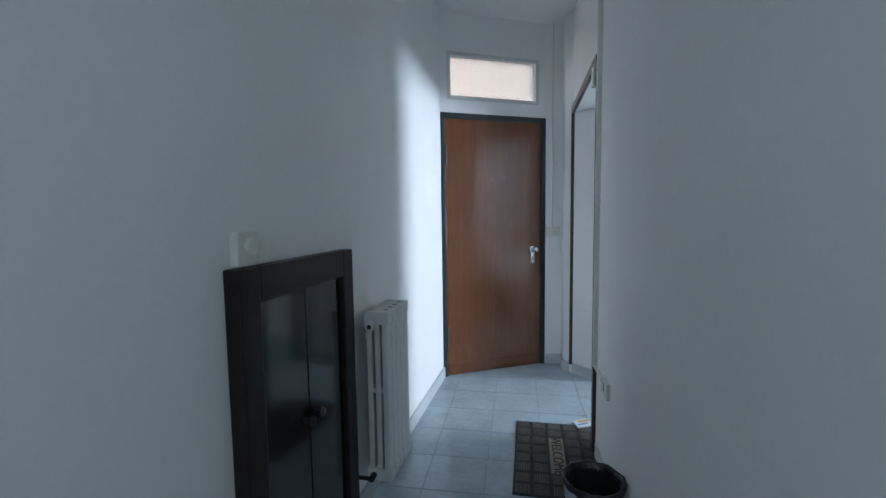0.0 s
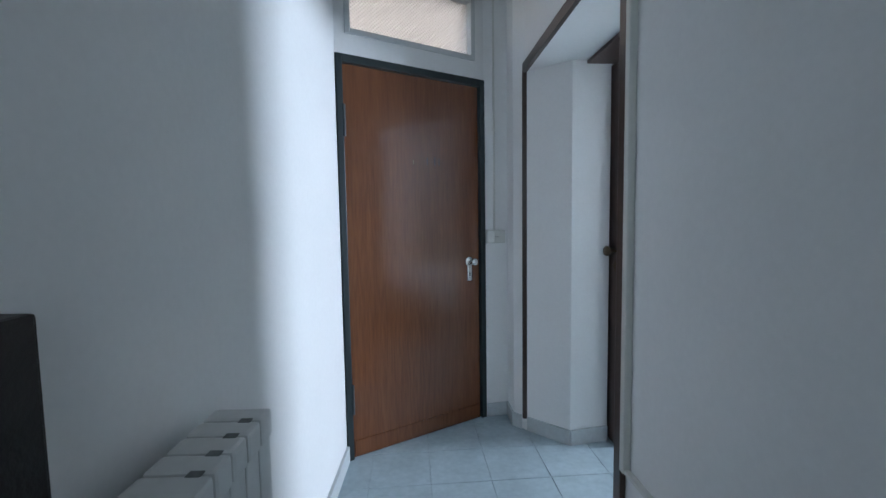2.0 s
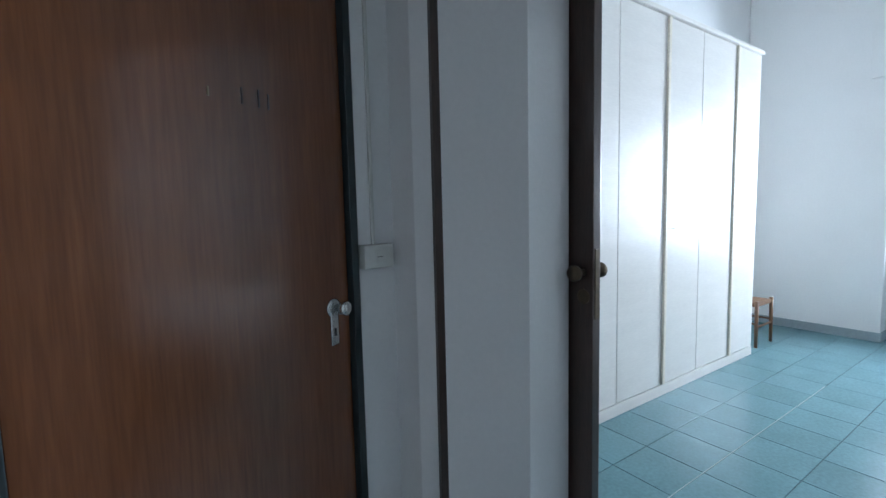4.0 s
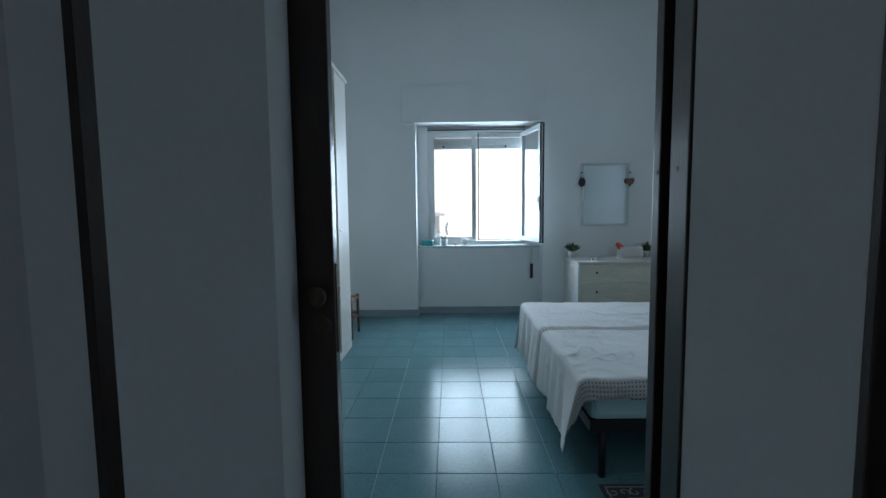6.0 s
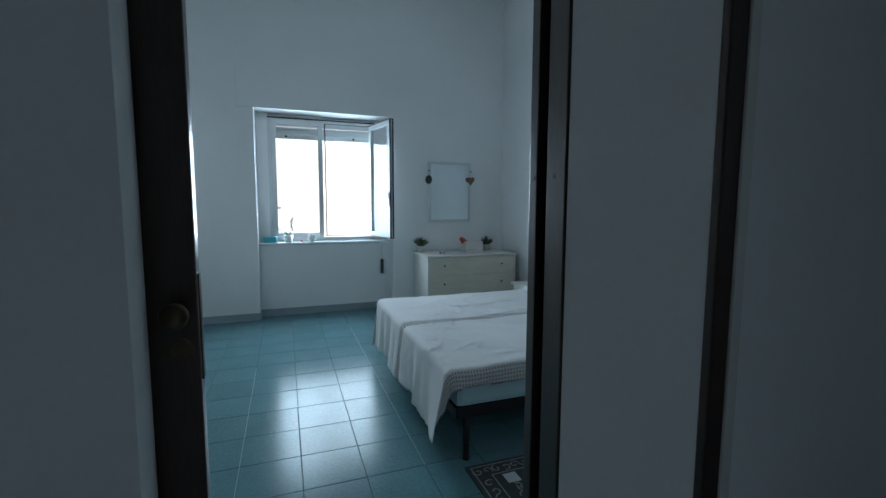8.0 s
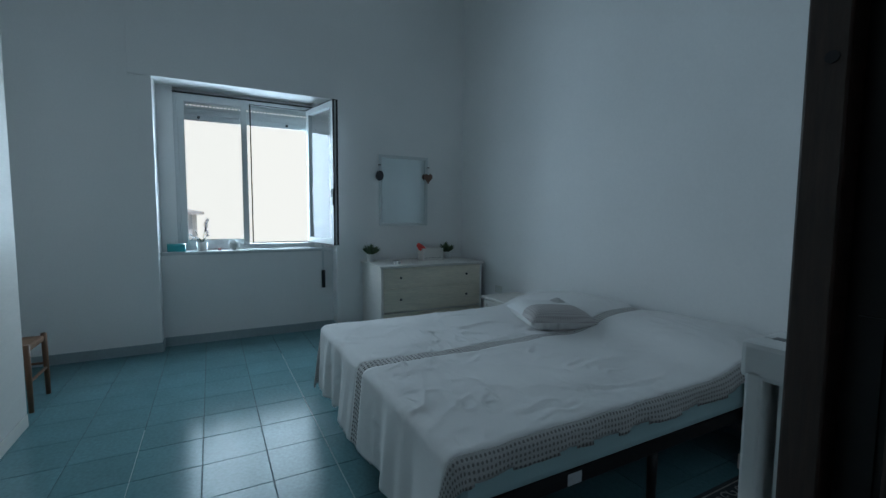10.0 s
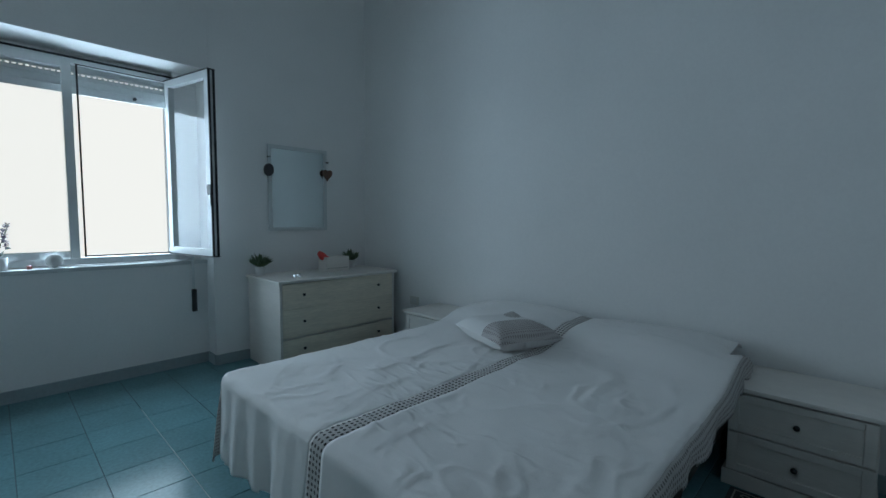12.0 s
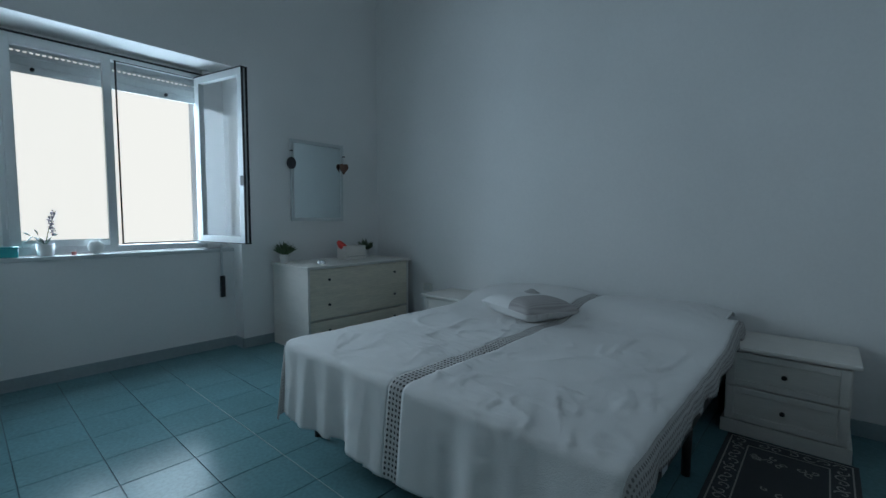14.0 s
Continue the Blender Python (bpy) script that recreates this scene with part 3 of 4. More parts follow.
for x0, x1 in ((0.09, half - 0.002), (half + 0.002, CW - 0.09)):
    p = part("door", box(x0, x1, 0.002, 0.032, 0.01, CH - 0.105, 0.003), M_GLOSSDARK, cup)
    hx = x1 - 0.03 if x0 < 0.2 else x0 + 0.03
    part("knob", turned([(0.010, 0.0), (0.010, 0.02), (0.017, 0.026), (0.015, 0.036), (0, 0.038)], 14, m=pose(hx, 0.032, 0.66, -90, 0, 0)), M_BLACK, p, "", True)
th = thing("thermostat", CM @ Matrix.Translation((0.072, 0, 1.252)) @ Matrix.Diagonal((0.98, 0.9, 0.85, 1)), "white room thermostat with a round dial above the cupboard", "thermostat")
part("casing", box(-0.045, 0.045, 0.0, 0.032, -0.055, 0.055, 0.006), M_PLASTIC, th)
part("dial", turned([(0.03, 0), (0.029, 0.012), (0.024, 0.014), (0, 0.014)], 28, m=pose(0.01, 0.031, 0.008, -90, 0, 0)), M_PLASTIC, th, "", True)
part("dial_ring", turned([(0.033, 0), (0.033, 0.002), (0.03, 0.003), (0, 0.003)], 28, m=pose(0.01, 0.0305, 0.008, -90, 0, 0)), M_SHUTTER, th)

# ---- doormat, bin, packet ----
M_RUBBER = shade("black_rubber", (0.018, 0.018, 0.018), 0.7, grain=0.2, scale=150, bump=0.3, bump_scale=300)
M_PILE = shade("grey_brown_pile", (0.11, 0.105, 0.09), 0.95, grain=0.3, scale=220, bump=0.6, bump_scale=350, per_object=0.15)


def ridged_cell():
    """One pile cell of the mat: six ribs that rise from one thin sheet."""
    bm = bmesh.new()
    prof = [(-0.036, 0.007)]
    for k in range(6):
        o = (k - 2.5) * 0.0125
        prof += [(o - 0.0045, 0.0078), (o - 0.0035, 0.0118), (o + 0.0035, 0.0118), (o + 0.0045, 0.0078)]
    prof.append((0.036, 0.007))
    rows = [[bm.verts.new((px, py, pz)) for px, pz in prof] for py in (-0.036, 0.036)]
    for k in range(len(prof) - 1):
        bm.faces.new((rows[0][k], rows[0][k + 1], rows[1][k + 1], rows[1][k]))
    for row in rows:
        bm.faces.new(row)
    bm.faces.new((rows[0][0], rows[0][-1], rows[1][-1], rows[1][0]))
    return bm


mat = thing("doormat", pose(2.72, 1.23, 0, 0, 0, -1.5), "black rubber doormat with square cells and a welcome panel", "doormat")
part("base", box(-0.235, 0.225, -0.37, 0.37, 0.0, 0.008, 0.003), M_RUBBER, mat)
cx, cy = 0.46 / 5, 0.74 / 8
for i in range(5):
    for j in range(8):
        if i == 2 and 2 <= j <= 5:
            continue
        x, y = -0.235 + cx * (i + 0.5), -0.37 + cy * (j + 0.5)
        cell = ridged_cell()
        bmesh.ops.transform(cell, matrix=Matrix.Translation((x, y, 0)) @ pose(0, 0, 0, 0, 0, 90 * ((i + j) % 2)), verts=cell.verts)
        part("cell", cell, M_PILE, mat)
M_PALEPILE = shade("beige_pile", (0.24, 0.21, 0.16), 0.95, grain=0.2, scale=200, bump=0.4)
part("panel", box(-0.235 + 2 * cx + 0.006, -0.235 + 3 * cx - 0.006, -0.37 + 2 * cy + 0.006, -0.37 + 6 * cy - 0.006, 0.006, 0.0105), M_PALEPILE, mat, "beige panel behind the word")
txt = bpy.data.curves.new("word", "FONT")
txt.body, txt.size, txt.extrude, txt.align_x, txt.align_y = "WELCOME", 0.078, 0.001, "CENTER", "CENTER"
tob = new("word", txt)
tob.parent = mat
tob.matrix_local = pose(-0.235 + 2.5 * cx, 0.0, 0.0115, 0, 0, -90)
txt.materials.append(M_RUBBER)

M_BAG = shade("black_bin_liner", (0.015, 0.016, 0.018), 0.3, grain=0.2, scale=30, bump=0.6, bump_scale=45)
M_BIN = shade("white_bin_plastic", (0.55, 0.56, 0.55), 0.4, stain=0.05)
bin_ = thing("waste_bin", pose(2.798, 0.60, 0), "white waste bin with a black liner against the wall", "waste bin")
part("body", turned([(0.085, 0.0), (0.09, 0.004), (0.118, 0.272), (0.121, 0.28), (0.116, 0.28), (0.112, 0.27), (0.086, 0.01), (0.0, 0.01)], 32), M_BIN, bin_, "", True)
bm = bmesh.new()
rng = random.Random(4)
rings = []
for r, z in ((0.122, 0.262), (0.124, 0.284), (0.113, 0.286), (0.108, 0.25), (0.095, 0.12), (0.08, 0.06), (0.02, 0.05)):
    rings.append([bm.verts.new((max(r + rng.uniform(-0.004, 0.002), 0.01) * math.cos(2 * math.pi * k / 40), max(r + rng.uniform(-0.004, 0.002), 0.01) * math.sin(2 * math.pi * k / 40), z + rng.uniform(-0.004, 0.004))) for k in range(40)])
for a, b in zip(rings, rings[1:]):
    for k in range(40):
        bm.faces.new((a[k], a[(k + 1) % 40], b[(k + 1) % 40], b[k]))
part("liner", bm, M_BAG, bin_, "crumpled black liner", True)

M_PAPER = shade("printed_paper", (0.62, 0.66, 0.68), 0.6, grain=0.04)
M_ORANGE = shade("orange_print", (0.75, 0.36, 0.10), 0.6)
M_BLUEP = shade("blue_print", (0.10, 0.26, 0.42), 0.6)
pk = thing("packet", pose(2.90, 1.60, 0.0125, 4, -3, 24), "small white and orange paper packet lying on the doormat", "packet")
part("wrapper", box(-0.05, 0.05, -0.035, 0.035, 0.0, 0.014, 0.004), M_PAPER, pk)
part("orange_band", box(-0.02, 0.05, 0.004, 0.024, 0.0135, 0.0148), M_ORANGE, pk)
part("print_bar", box(-0.04, 0.03, -0.024, -0.008, 0.0135, 0.0148), M_BLUEP, pk)


# ---- bed ----
BX0, BX1, BY0, BY1, BTOP = 4.27, 5.95, -0.70, 1.33, 0.525
bed = thing("bed", pose(0, 0, 0), "low double bed with a black metal base and thick mattress", "bed")
for x in (BX0 + 0.06, 5.1, BX1 - 0.06):
    for y in (BY1 - 0.10, 0.3, BY0 + 0.12):
        part("leg", tube([(x, y, 0.0), (x, y, 0.24)], [0.019, 0.022], 12), M_BLACK, bed, "", True)
bm = box(BX0 + 0.03, BX0 + 0.07, BY0 + 0.02, BY1 - 0.03, 0.24, 0.30, 0.004)
box(BX1 - 0.07, BX1 - 0.03, BY0 + 0.02, BY1 - 0.03, 0.24, 0.30, 0.004, bm)
box(BX0 + 0.07, BX1 - 0.07, BY1 - 0.07, BY1 - 0.03, 0.24, 0.30, 0.004, bm)
box(BX0 + 0.07, BX1 - 0.07, BY0 + 0.02, BY0 + 0.06, 0.24, 0.30, 0.004, bm)
part("base_frame", bm, M_BLACK, bed, "black metal bed base")
for k in range(14):
    y = BY0 + 0.14 + k * 0.13
    part("slat", box(BX0 + 0.07, BX1 - 0.07, y, y + 0.07, 0.285, 0.297), M_PINE, bed)
part("mattress", box(BX0 + 0.025, BX1 - 0.025, BY0 + 0.01, BY1 - 0.03, 0.302, BTOP - 0.022, 0.03), M_SHEET, bed, "mattress under a pale aqua fitted sheet")
part("label", box(BX0 + 0.028, BX0 + 0.0295, 0.76, 0.83, 0.245, 0.29), M_PAPER, bed, "small white maker's label")
bm = tube([(BX0 + 0.02, -0.38, 0.37), (BX0 - 0.02, -0.40, 0.33), (BX0 - 0.03, -0.42, 0.29), (BX0 - 0.01, -0.46, 0.31), (BX0 + 0.02, -0.46, 0.37)], 0.006, 6)
part("tie_strap", bm, M_SHEET, bed)

# bedspread: one sheet over mattress and pillows, hanging at the foot and the far side
HANG_NEAR, HANG_FAR, HANG_FOOT = 0.15, 0.16, 0.45


def spread_point(s, v):
    """s: metres across from the door side's edge, v: metres down from the head's edge, on the flat cloth."""
    w, l = BX1 - BX0, BY1 - BY0
    ox = s if s < 0 else max(0.0, s - w)
    oy = max(0.0, v - l)
    x, y = BX0 + min(max(s, 0), w), BY0 + 0.012 + min(v, l) * (l - 0.012) / l
    # pillows under the cover, soft sag between
    head = 1 / (1 + math.exp((v - 0.52) / 0.06))
    lump = math.exp(-(((s - 0.42) / 0.36) ** 4)) + math.exp(-(((s - 1.26) / 0.36) ** 4))
    z = BTOP + 0.010 + head * (0.075 + 0.04 * lump) * (1 - max(0, 0.10 - v) / 0.10 * 0.5)
    p = Vector((s * 1.0, v * 1.0, 0.0))
    z += 0.010 * noise.noise(p * 2.3) + 0.006 * noise.noise(p * 6.0 + Vector((7, 0, 0)))
    for k, (fs, amp, wid) in enumerate(((2.4, 0.010, 0.05), (5.0, 0.011, 0.07), (9.0, 0.008, 0.10), (15.0, 0.0045, 0.14))):
        q = Vector((s * fs + v * 0.6 * fs, v * 0.75 * fs - s * 0.35 * fs, 3.3 + k * 5))
        q += 0.5 * noise.noise_vector(q * 0.7)
        ridge = abs(noise.noise(q))
        z += amp * max(0.0, 1 - ridge / wid) * max(0.0, 0.25 + 0.9 * noise.noise(p * (1.3 + k) + Vector((0, 3, 9 + k))))
    over = math.hypot(ox, oy)
    if over > 0:
        r = 0.045
        nx, ny = ox / over, oy / over
        a = min(over / r, math.pi / 2)
        out, down = r * math.sin(a), r * (1 - math.cos(a))
        rest = max(0.0, over - r * math.pi / 2)
        along_edge = s if abs(oy) > abs(ox) else v
        wave = noise.noise(Vector((along_edge * 4.2, 1.7 if abs(oy) > abs(ox) else 8.1, 0))) + 0.5 * noise.noise(Vector((along_edge * 9.5, 4.0, 2.0)))
        out += rest * (0.10 + 0.16 * wave) + 0.012 * wave * min(1, over / 0.1)
        down += rest * 0.97
        x, y, z = x + nx * out, y + ny * out, max(z - down, 0.02 + 0.01 * wave)
    return (x, y, z)


step = 0.0125
W_S, L_V = BX1 - BX0, BY1 - BY0
cols = [-HANG_NEAR + step * k for k in range(int((W_S + HANG_NEAR + HANG_FAR) / step) + 1)]
rows_v = [step * k for k in range(int((L_V + HANG_FOOT) / step) + 1)]
BAND0, BAND1 = 0.81, 0.885


def region(s, v):
    if BAND0 <= s <= BAND1:
        return "band"
    if s <= -0.03:
        return "border"
    if s >= W_S + 0.02:
        return "far_border"
    if v < 0.05 and s > BAND1:
        return "head_border"
    return "cloth"


def crochet(name, base, hole, pitch):
    """Open crochet: rows of small dark dots, the shade of gaps put into the colour between pale thread, laid out on the
    cloth's own metres.
    """
    m = shade(name, base, 0.95, grain=0.15, scale=220, bump=0.3, bump_scale=260)
    t = m.node_tree
    b = t.nodes["Principled BSDF"]
    src = b.inputs["Base Color"].links[0].from_socket
    uv = t.nodes.new("ShaderNodeTexCoord")
    mp = t.nodes.new("ShaderNodeMapping")
    mp.inputs["Scale"].default_value = (1 / pitch[0], 1 / pitch[1], 1)
    t.links.new(uv.outputs["UV"], mp.inputs[0])
    fr = t.nodes.new("ShaderNodeVectorMath")
    fr.operation = "FRACTION"
    t.links.new(mp.outputs[0], fr.inputs[0])
    su = t.nodes.new("ShaderNodeVectorMath")
    su.operation = "SUBTRACT"
    su.inputs[1].default_value = (0.5, 0.5, 0)
    t.links.new(fr.outputs[0], su.inputs[0])
    ln = t.nodes.new("ShaderNodeVectorMath")
    ln.operation = "LENGTH"
    t.links.new(su.outputs[0], ln.inputs[0])
    mr = t.nodes.new("ShaderNodeMapRange")
    mr.inputs[1].default_value, mr.inputs[2].default_value = 0.22, 0.34
    mr.inputs[3].default_value, mr.inputs[4].default_value = 1.0, 0.0
    t.links.new(ln.outputs["Value"], mr.inputs[0])
    mx = t.nodes.new("ShaderNodeMix")
    mx.data_type = "RGBA"
    t.links.new(mr.outputs[0], mx.inputs["Factor"])
    t.links.new(src, mx.inputs["A"])
    mx.inputs["B"].default_value = (*hole, 1)
    t.links.new(mx.outputs["Result"], b.inputs["Base Color"])
    return m


M_BAND = crochet("crochet_band", (0.60, 0.58, 0.565), (0.06, 0.055, 0.055), (0.01875, 0.022))
M_BORDER = crochet("crochet_border", (0.46, 0.445, 0.435), (0.19, 0.18, 0.175), (0.02, 0.017))
spread = thing("bedspread", pose(0, 0, 0), "rumpled white cotton bedspread with taupe crochet bands over the bed", "bedspread")
for kind, material, name in (("cloth", M_CLOTH, "cloth"), ("band", M_BAND, "crochet_band"), ("border", M_BORDER, "crochet_border"), ("far_border", M_BORDER, "crochet_border"), ("head_border", M_BORDER, "crochet_border")):
    bm = bmesh.new()
    uvl = bm.loops.layers.uv.new("UVMap")
    made = {}

    def vert(i, j):
        if (i, j) not in made:
            made[i, j] = bm.verts.new(spread_point(cols[i], rows_v[j]))
        return made[i, j]

    for i in range(len(cols) - 1):
        for j in range(len(rows_v) - 1):
            mid_s, mid_v = cols[i] + step / 2, rows_v[j] + step / 2
            # a scalloped, uneven hem on the door side, and a cut-away corner at its foot
            if mid_s < -HANG_NEAR + 0.03 + 0.03 * noise.noise(Vector((mid_v * 6, 0, 0))) or (mid_s < 0.0 and mid_v > L_V + 0.40 + 1.6 * mid_s):
                continue
            if mid_v > L_V and mid_v - L_V > HANG_FOOT - 0.03 + 0.04 * noise.noise(Vector((mid_s * 2.2, 5, 0))):
                continue
            if mid_s < 0.02 and mid_v < 0.30 + 1.5 * mid_s:
                continue
            if region(mid_s, mid_v) != kind:
                continue
            f = bm.faces.new((vert(i, j), vert(i + 1, j), vert(i + 1, j + 1), vert(i, j + 1)))
            for lp, (a, b) in zip(f.loops, ((i, j), (i + 1, j), (i + 1, j + 1), (i, j + 1))):
                lp[uvl].uv = (cols[a] - BAND0, rows_v[b])
    ob = part(name, bm, material, spread, {"band": "taupe openwork crochet band", "border": "taupe crochet border", "far_border": "taupe crochet border", "head_border": "taupe crochet border", "cloth": ""}[kind], True)
    so = ob.modifiers.new("thickness", "SOLIDIFY")
    so.thickness, so.offset = 0.004, -1
M_TAUPE = shade("taupe_yarn", (0.50, 0.48, 0.465), 0.95, grain=0.15, scale=200)

# pillow whose brown end shows beyond the cover
M_BROWNCLOTH = shade("brown_pillowcase", (0.10, 0.075, 0.06), 0.9, grain=0.2, scale=120, bump=0.3, bump_scale=200)
PILLOW_AT = pose(4.375, -0.52, 0.505, 0, -30, 4)

# throw cushion
M_PATCH = crochet("cushion_patch", (0.52, 0.49, 0.48), (0.32, 0.29, 0.28), (0.016, 0.016))
cush = thing("throw_cushion", pose(5.335, 0.0, 0.60, 3, -2, -17), "white throw cushion with a taupe lace patch and rosette", "cushion")


def pillow_bm(hx, hy, hz, keep):
    bm = bmesh.new()
    uvl = bm.loops.layers.uv.new("UVMap")
    n = 26
    for side in (1, -1):
        g = {}
        for i in range(n + 1):
            for j in range(n + 1):
                a, b = i / n * 2 - 1, j / n * 2 - 1
                pin = 1 - 0.07 * (1 - a * a) * abs(b) ** 3
                pin2 = 1 - 0.07 * (1 - b * b) * abs(a) ** 3
                h = hz * ((1 - a ** 4) * (1 - b ** 4)) ** 0.55
                h *= 1 + 0.08 * noise.noise(Vector((a * 2, b * 2, side)))
                g[i, j] = (a * hx * pin2, b * hy * pin, side * h)
        vs = {}
        for i in range(n):
            for j in range(n):
                if not keep((i + 0.5) / n * 2 - 1, (j + 0.5) / n * 2 - 1, side):
                    continue
                q = []
                for k in ((i, j), (i + 1, j), (i + 1, j + 1), (i, j + 1)):
                    if k not in vs:
                        vs[k] = bm.verts.new(g[k])
                    q.append(k)
                f = bm.faces.new([vs[k] for k in q])
                for lp, k in zip(f.loops, q):
                    lp[uvl].uv = (g[k][0], g[k][1])
    return bm


pil = thing("pillow", PILLOW_AT, "brown pillow end showing under the bedspread at the head", "pillow")
part("case", pillow_bm(0.19, 0.15, 0.07, lambda a, b, s: True), M_BROWNCLOTH, pil, "", True)
part("cover", pillow_bm(0.225, 0.225, 0.074, lambda a, b, s: not (s > 0 and a < -0.15)), M_CLOTH, cush, "", True)
part("lace_patch", pillow_bm(0.226, 0.226, 0.075, lambda a, b, s: s > 0 and a < -0.15), M_PATCH, cush, "taupe dotted lace patch", True)
bm = bmesh.new()
for k, (r, n) in enumerate(((0.045, 11), (0.03, 8), (0.016, 5))):
    for j in range(n):
        a = 2 * math.pi * (j + 0.3 * k) / n
        pe = bmesh.new()
        bmesh.ops.create_uvsphere(pe, u_segments=8, v_segments=6, radius=1)
        bmesh.ops.transform(pe, matrix=Matrix.Translation((0.07 + r * math.cos(a), -0.08 + r * math.sin(a), 0.073 + 0.008 * k)) @ pose(0, 0, 0, 0, 35, math.degrees(a)) @ Matrix.Diagonal((0.015, 0.012, 0.004, 1)), verts=pe.verts)
        add(bm, pe)
part("rosette", bm, M_TAUPE, cush, "taupe fabric rosette", True)


# ---- bedside tables ----
def bedside_table(m, label):
    """Front towards +y, two drawers, a plinth and an overhanging top."""
    n = thing("bedside_table", m, label, "bedside table", "bedside tables")
    w, d, h = 0.54, 0.42, 0.49
    part("body", box(-w / 2 + 0.015, w / 2 - 0.015, 0.02, d - 0.02, 0.07, h - 0.022, 0.002), M_WHITEWOOD, n)
    part("plinth", box(-w / 2, w / 2, 0.01, d - 0.005, 0.0, 0.075, 0.004), M_WHITEWOOD, n)
    part("top", box(-w / 2 - 0.015, w / 2 + 0.015, 0.0, d + 0.02, h - 0.022, h, 0.006), M_WHITEWOOD, n)
    for z0 in (0.085, 0.275):
        dr = part("drawer_front", box(-w / 2 + 0.02, w / 2 - 0.02, d - 0.021, d - 0.004, z0, z0 + 0.182, 0.003), M_WHITEWOOD, n)
        bm = box(-w / 2 + 0.02, -w / 2 + 0.06, d - 0.006, d + 0.004, z0, z0 + 0.182, 0.004)
        box(w / 2 - 0.06, w / 2 - 0.02, d - 0.006, d + 0.004, z0, z0 + 0.182, 0.004, bm)
        box(-w / 2 + 0.06, w / 2 - 0.06, d - 0.006, d + 0.004, z0, z0 + 0.035, 0.004, bm)
        box(-w / 2 + 0.06, w / 2 - 0.06, d - 0.006, d + 0.004, z0 + 0.147, z0 + 0.182, 0.004, bm)
        part("moulding", bm, M_WHITEWOOD, dr)
        part("knob", turned([(0.006, 0), (0.006, 0.014), (0.012, 0.018), (0.012, 0.024), (0, 0.028)], 14, m=pose(0, d - 0.006, z0 + 0.09, -90, 0, 0)), M_BLACK, dr, "small dark knob", True)
    return n


bedside_table(pose(4.025, BED_Y0 + 0.014, 0), "white bedside table with two drawers and dark knobs near the doorway")
bedside_table(pose(6.33, BED_Y0 + 0.014, 0), "white bedside table between the bed and the chest of drawers")

# ---- chest of drawers ----
D_Y0, D_Y1, D_X0, D_H = -0.655, 0.545, 7.135, 0.752
ch = thing("chest_of_drawers", pose(0, 0, 0), "white chest with cream wooden drawers and dark knobs", "chest of drawers")
bm = box(D_X0 + 0.004, 7.735, D_Y1 - 0.04, D_Y1 - 0.018, 0, D_H - 0.022, 0.002)
box(D_X0 + 0.004, 7.735, D_Y0 + 0.018, D_Y0 + 0.04, 0, D_H - 0.022, 0.002, bm)
box(D_X0 + 0.03, 7.735, D_Y0 + 0.04, D_Y1 - 0.04, 0.03, D_H - 0.022, 0, bm)
part("carcass", bm, M_WHITEWOOD, ch)
part("top", box(D_X0 - 0.022, 7.738, D_Y0, D_Y1, D_H - 0.022, D_H, 0.005), M_WHITEWOOD, ch)
for k, (z0, z1) in enumerate(((0.075, 0.27), (0.285, 0.5125), (0.5145, 0.722))):
    dr = part("drawer_front", box(D_X0 + 0.004, D_X0 + 0.024, D_Y0 + 0.043, D_Y1 - 0.043, z0, z1 - (0.006 if k == 0 else 0), 0.002), M_CREAM, ch)
    for y in (D_Y0 + 0.22, D_Y1 - 0.22):
        part("knob", turned([(0.006, 0), (0.006, 0.012), (0.012, 0.016), (0.012, 0.021), (0, 0.024)], 14, m=pose(D_X0 + 0.004, y, (z0 + z1) / 2 + 0.01, 0, -90, 0)), M_BLACK, dr, "small dark knob", True)

# ---- mirror with hanging charms ----
mir = thing("wall_mirror", pose(7.748, 0.035, 1.522), "rectangular wall mirror in a narrow pale frame", "mirror")
MW, MH = 0.295, 0.39
bm = box(-0.022, 0.0, -MW, -MW + 0.032, -MH, MH, 0.004)
box(-0.022, 0.0, MW - 0.032, MW, -MH, MH, 0.004, bm)
box(-0.022, 0.0, -MW + 0.032, MW - 0.032, -MH, -MH + 0.032, 0.004, bm)
box(-0.022, 0.0, -MW + 0.032, MW - 0.032, MH - 0.032, MH, 0.004, bm)
part("frame", bm, M_SHUTTER, mir, "pale grey narrow frame")
part("mirror_glass", box(-0.010, -0.004, -MW + 0.03, MW - 0.03, -MH + 0.03, MH - 0.03), M_MIRROR, mir)
M_CHARM = shade("brown_wood_charm", (0.16, 0.085, 0.06), 0.6, grain=0.15)
M_CHARM_D = shade("dark_slate_charm", (0.035, 0.035, 0.042), 0.5, grain=0.15)
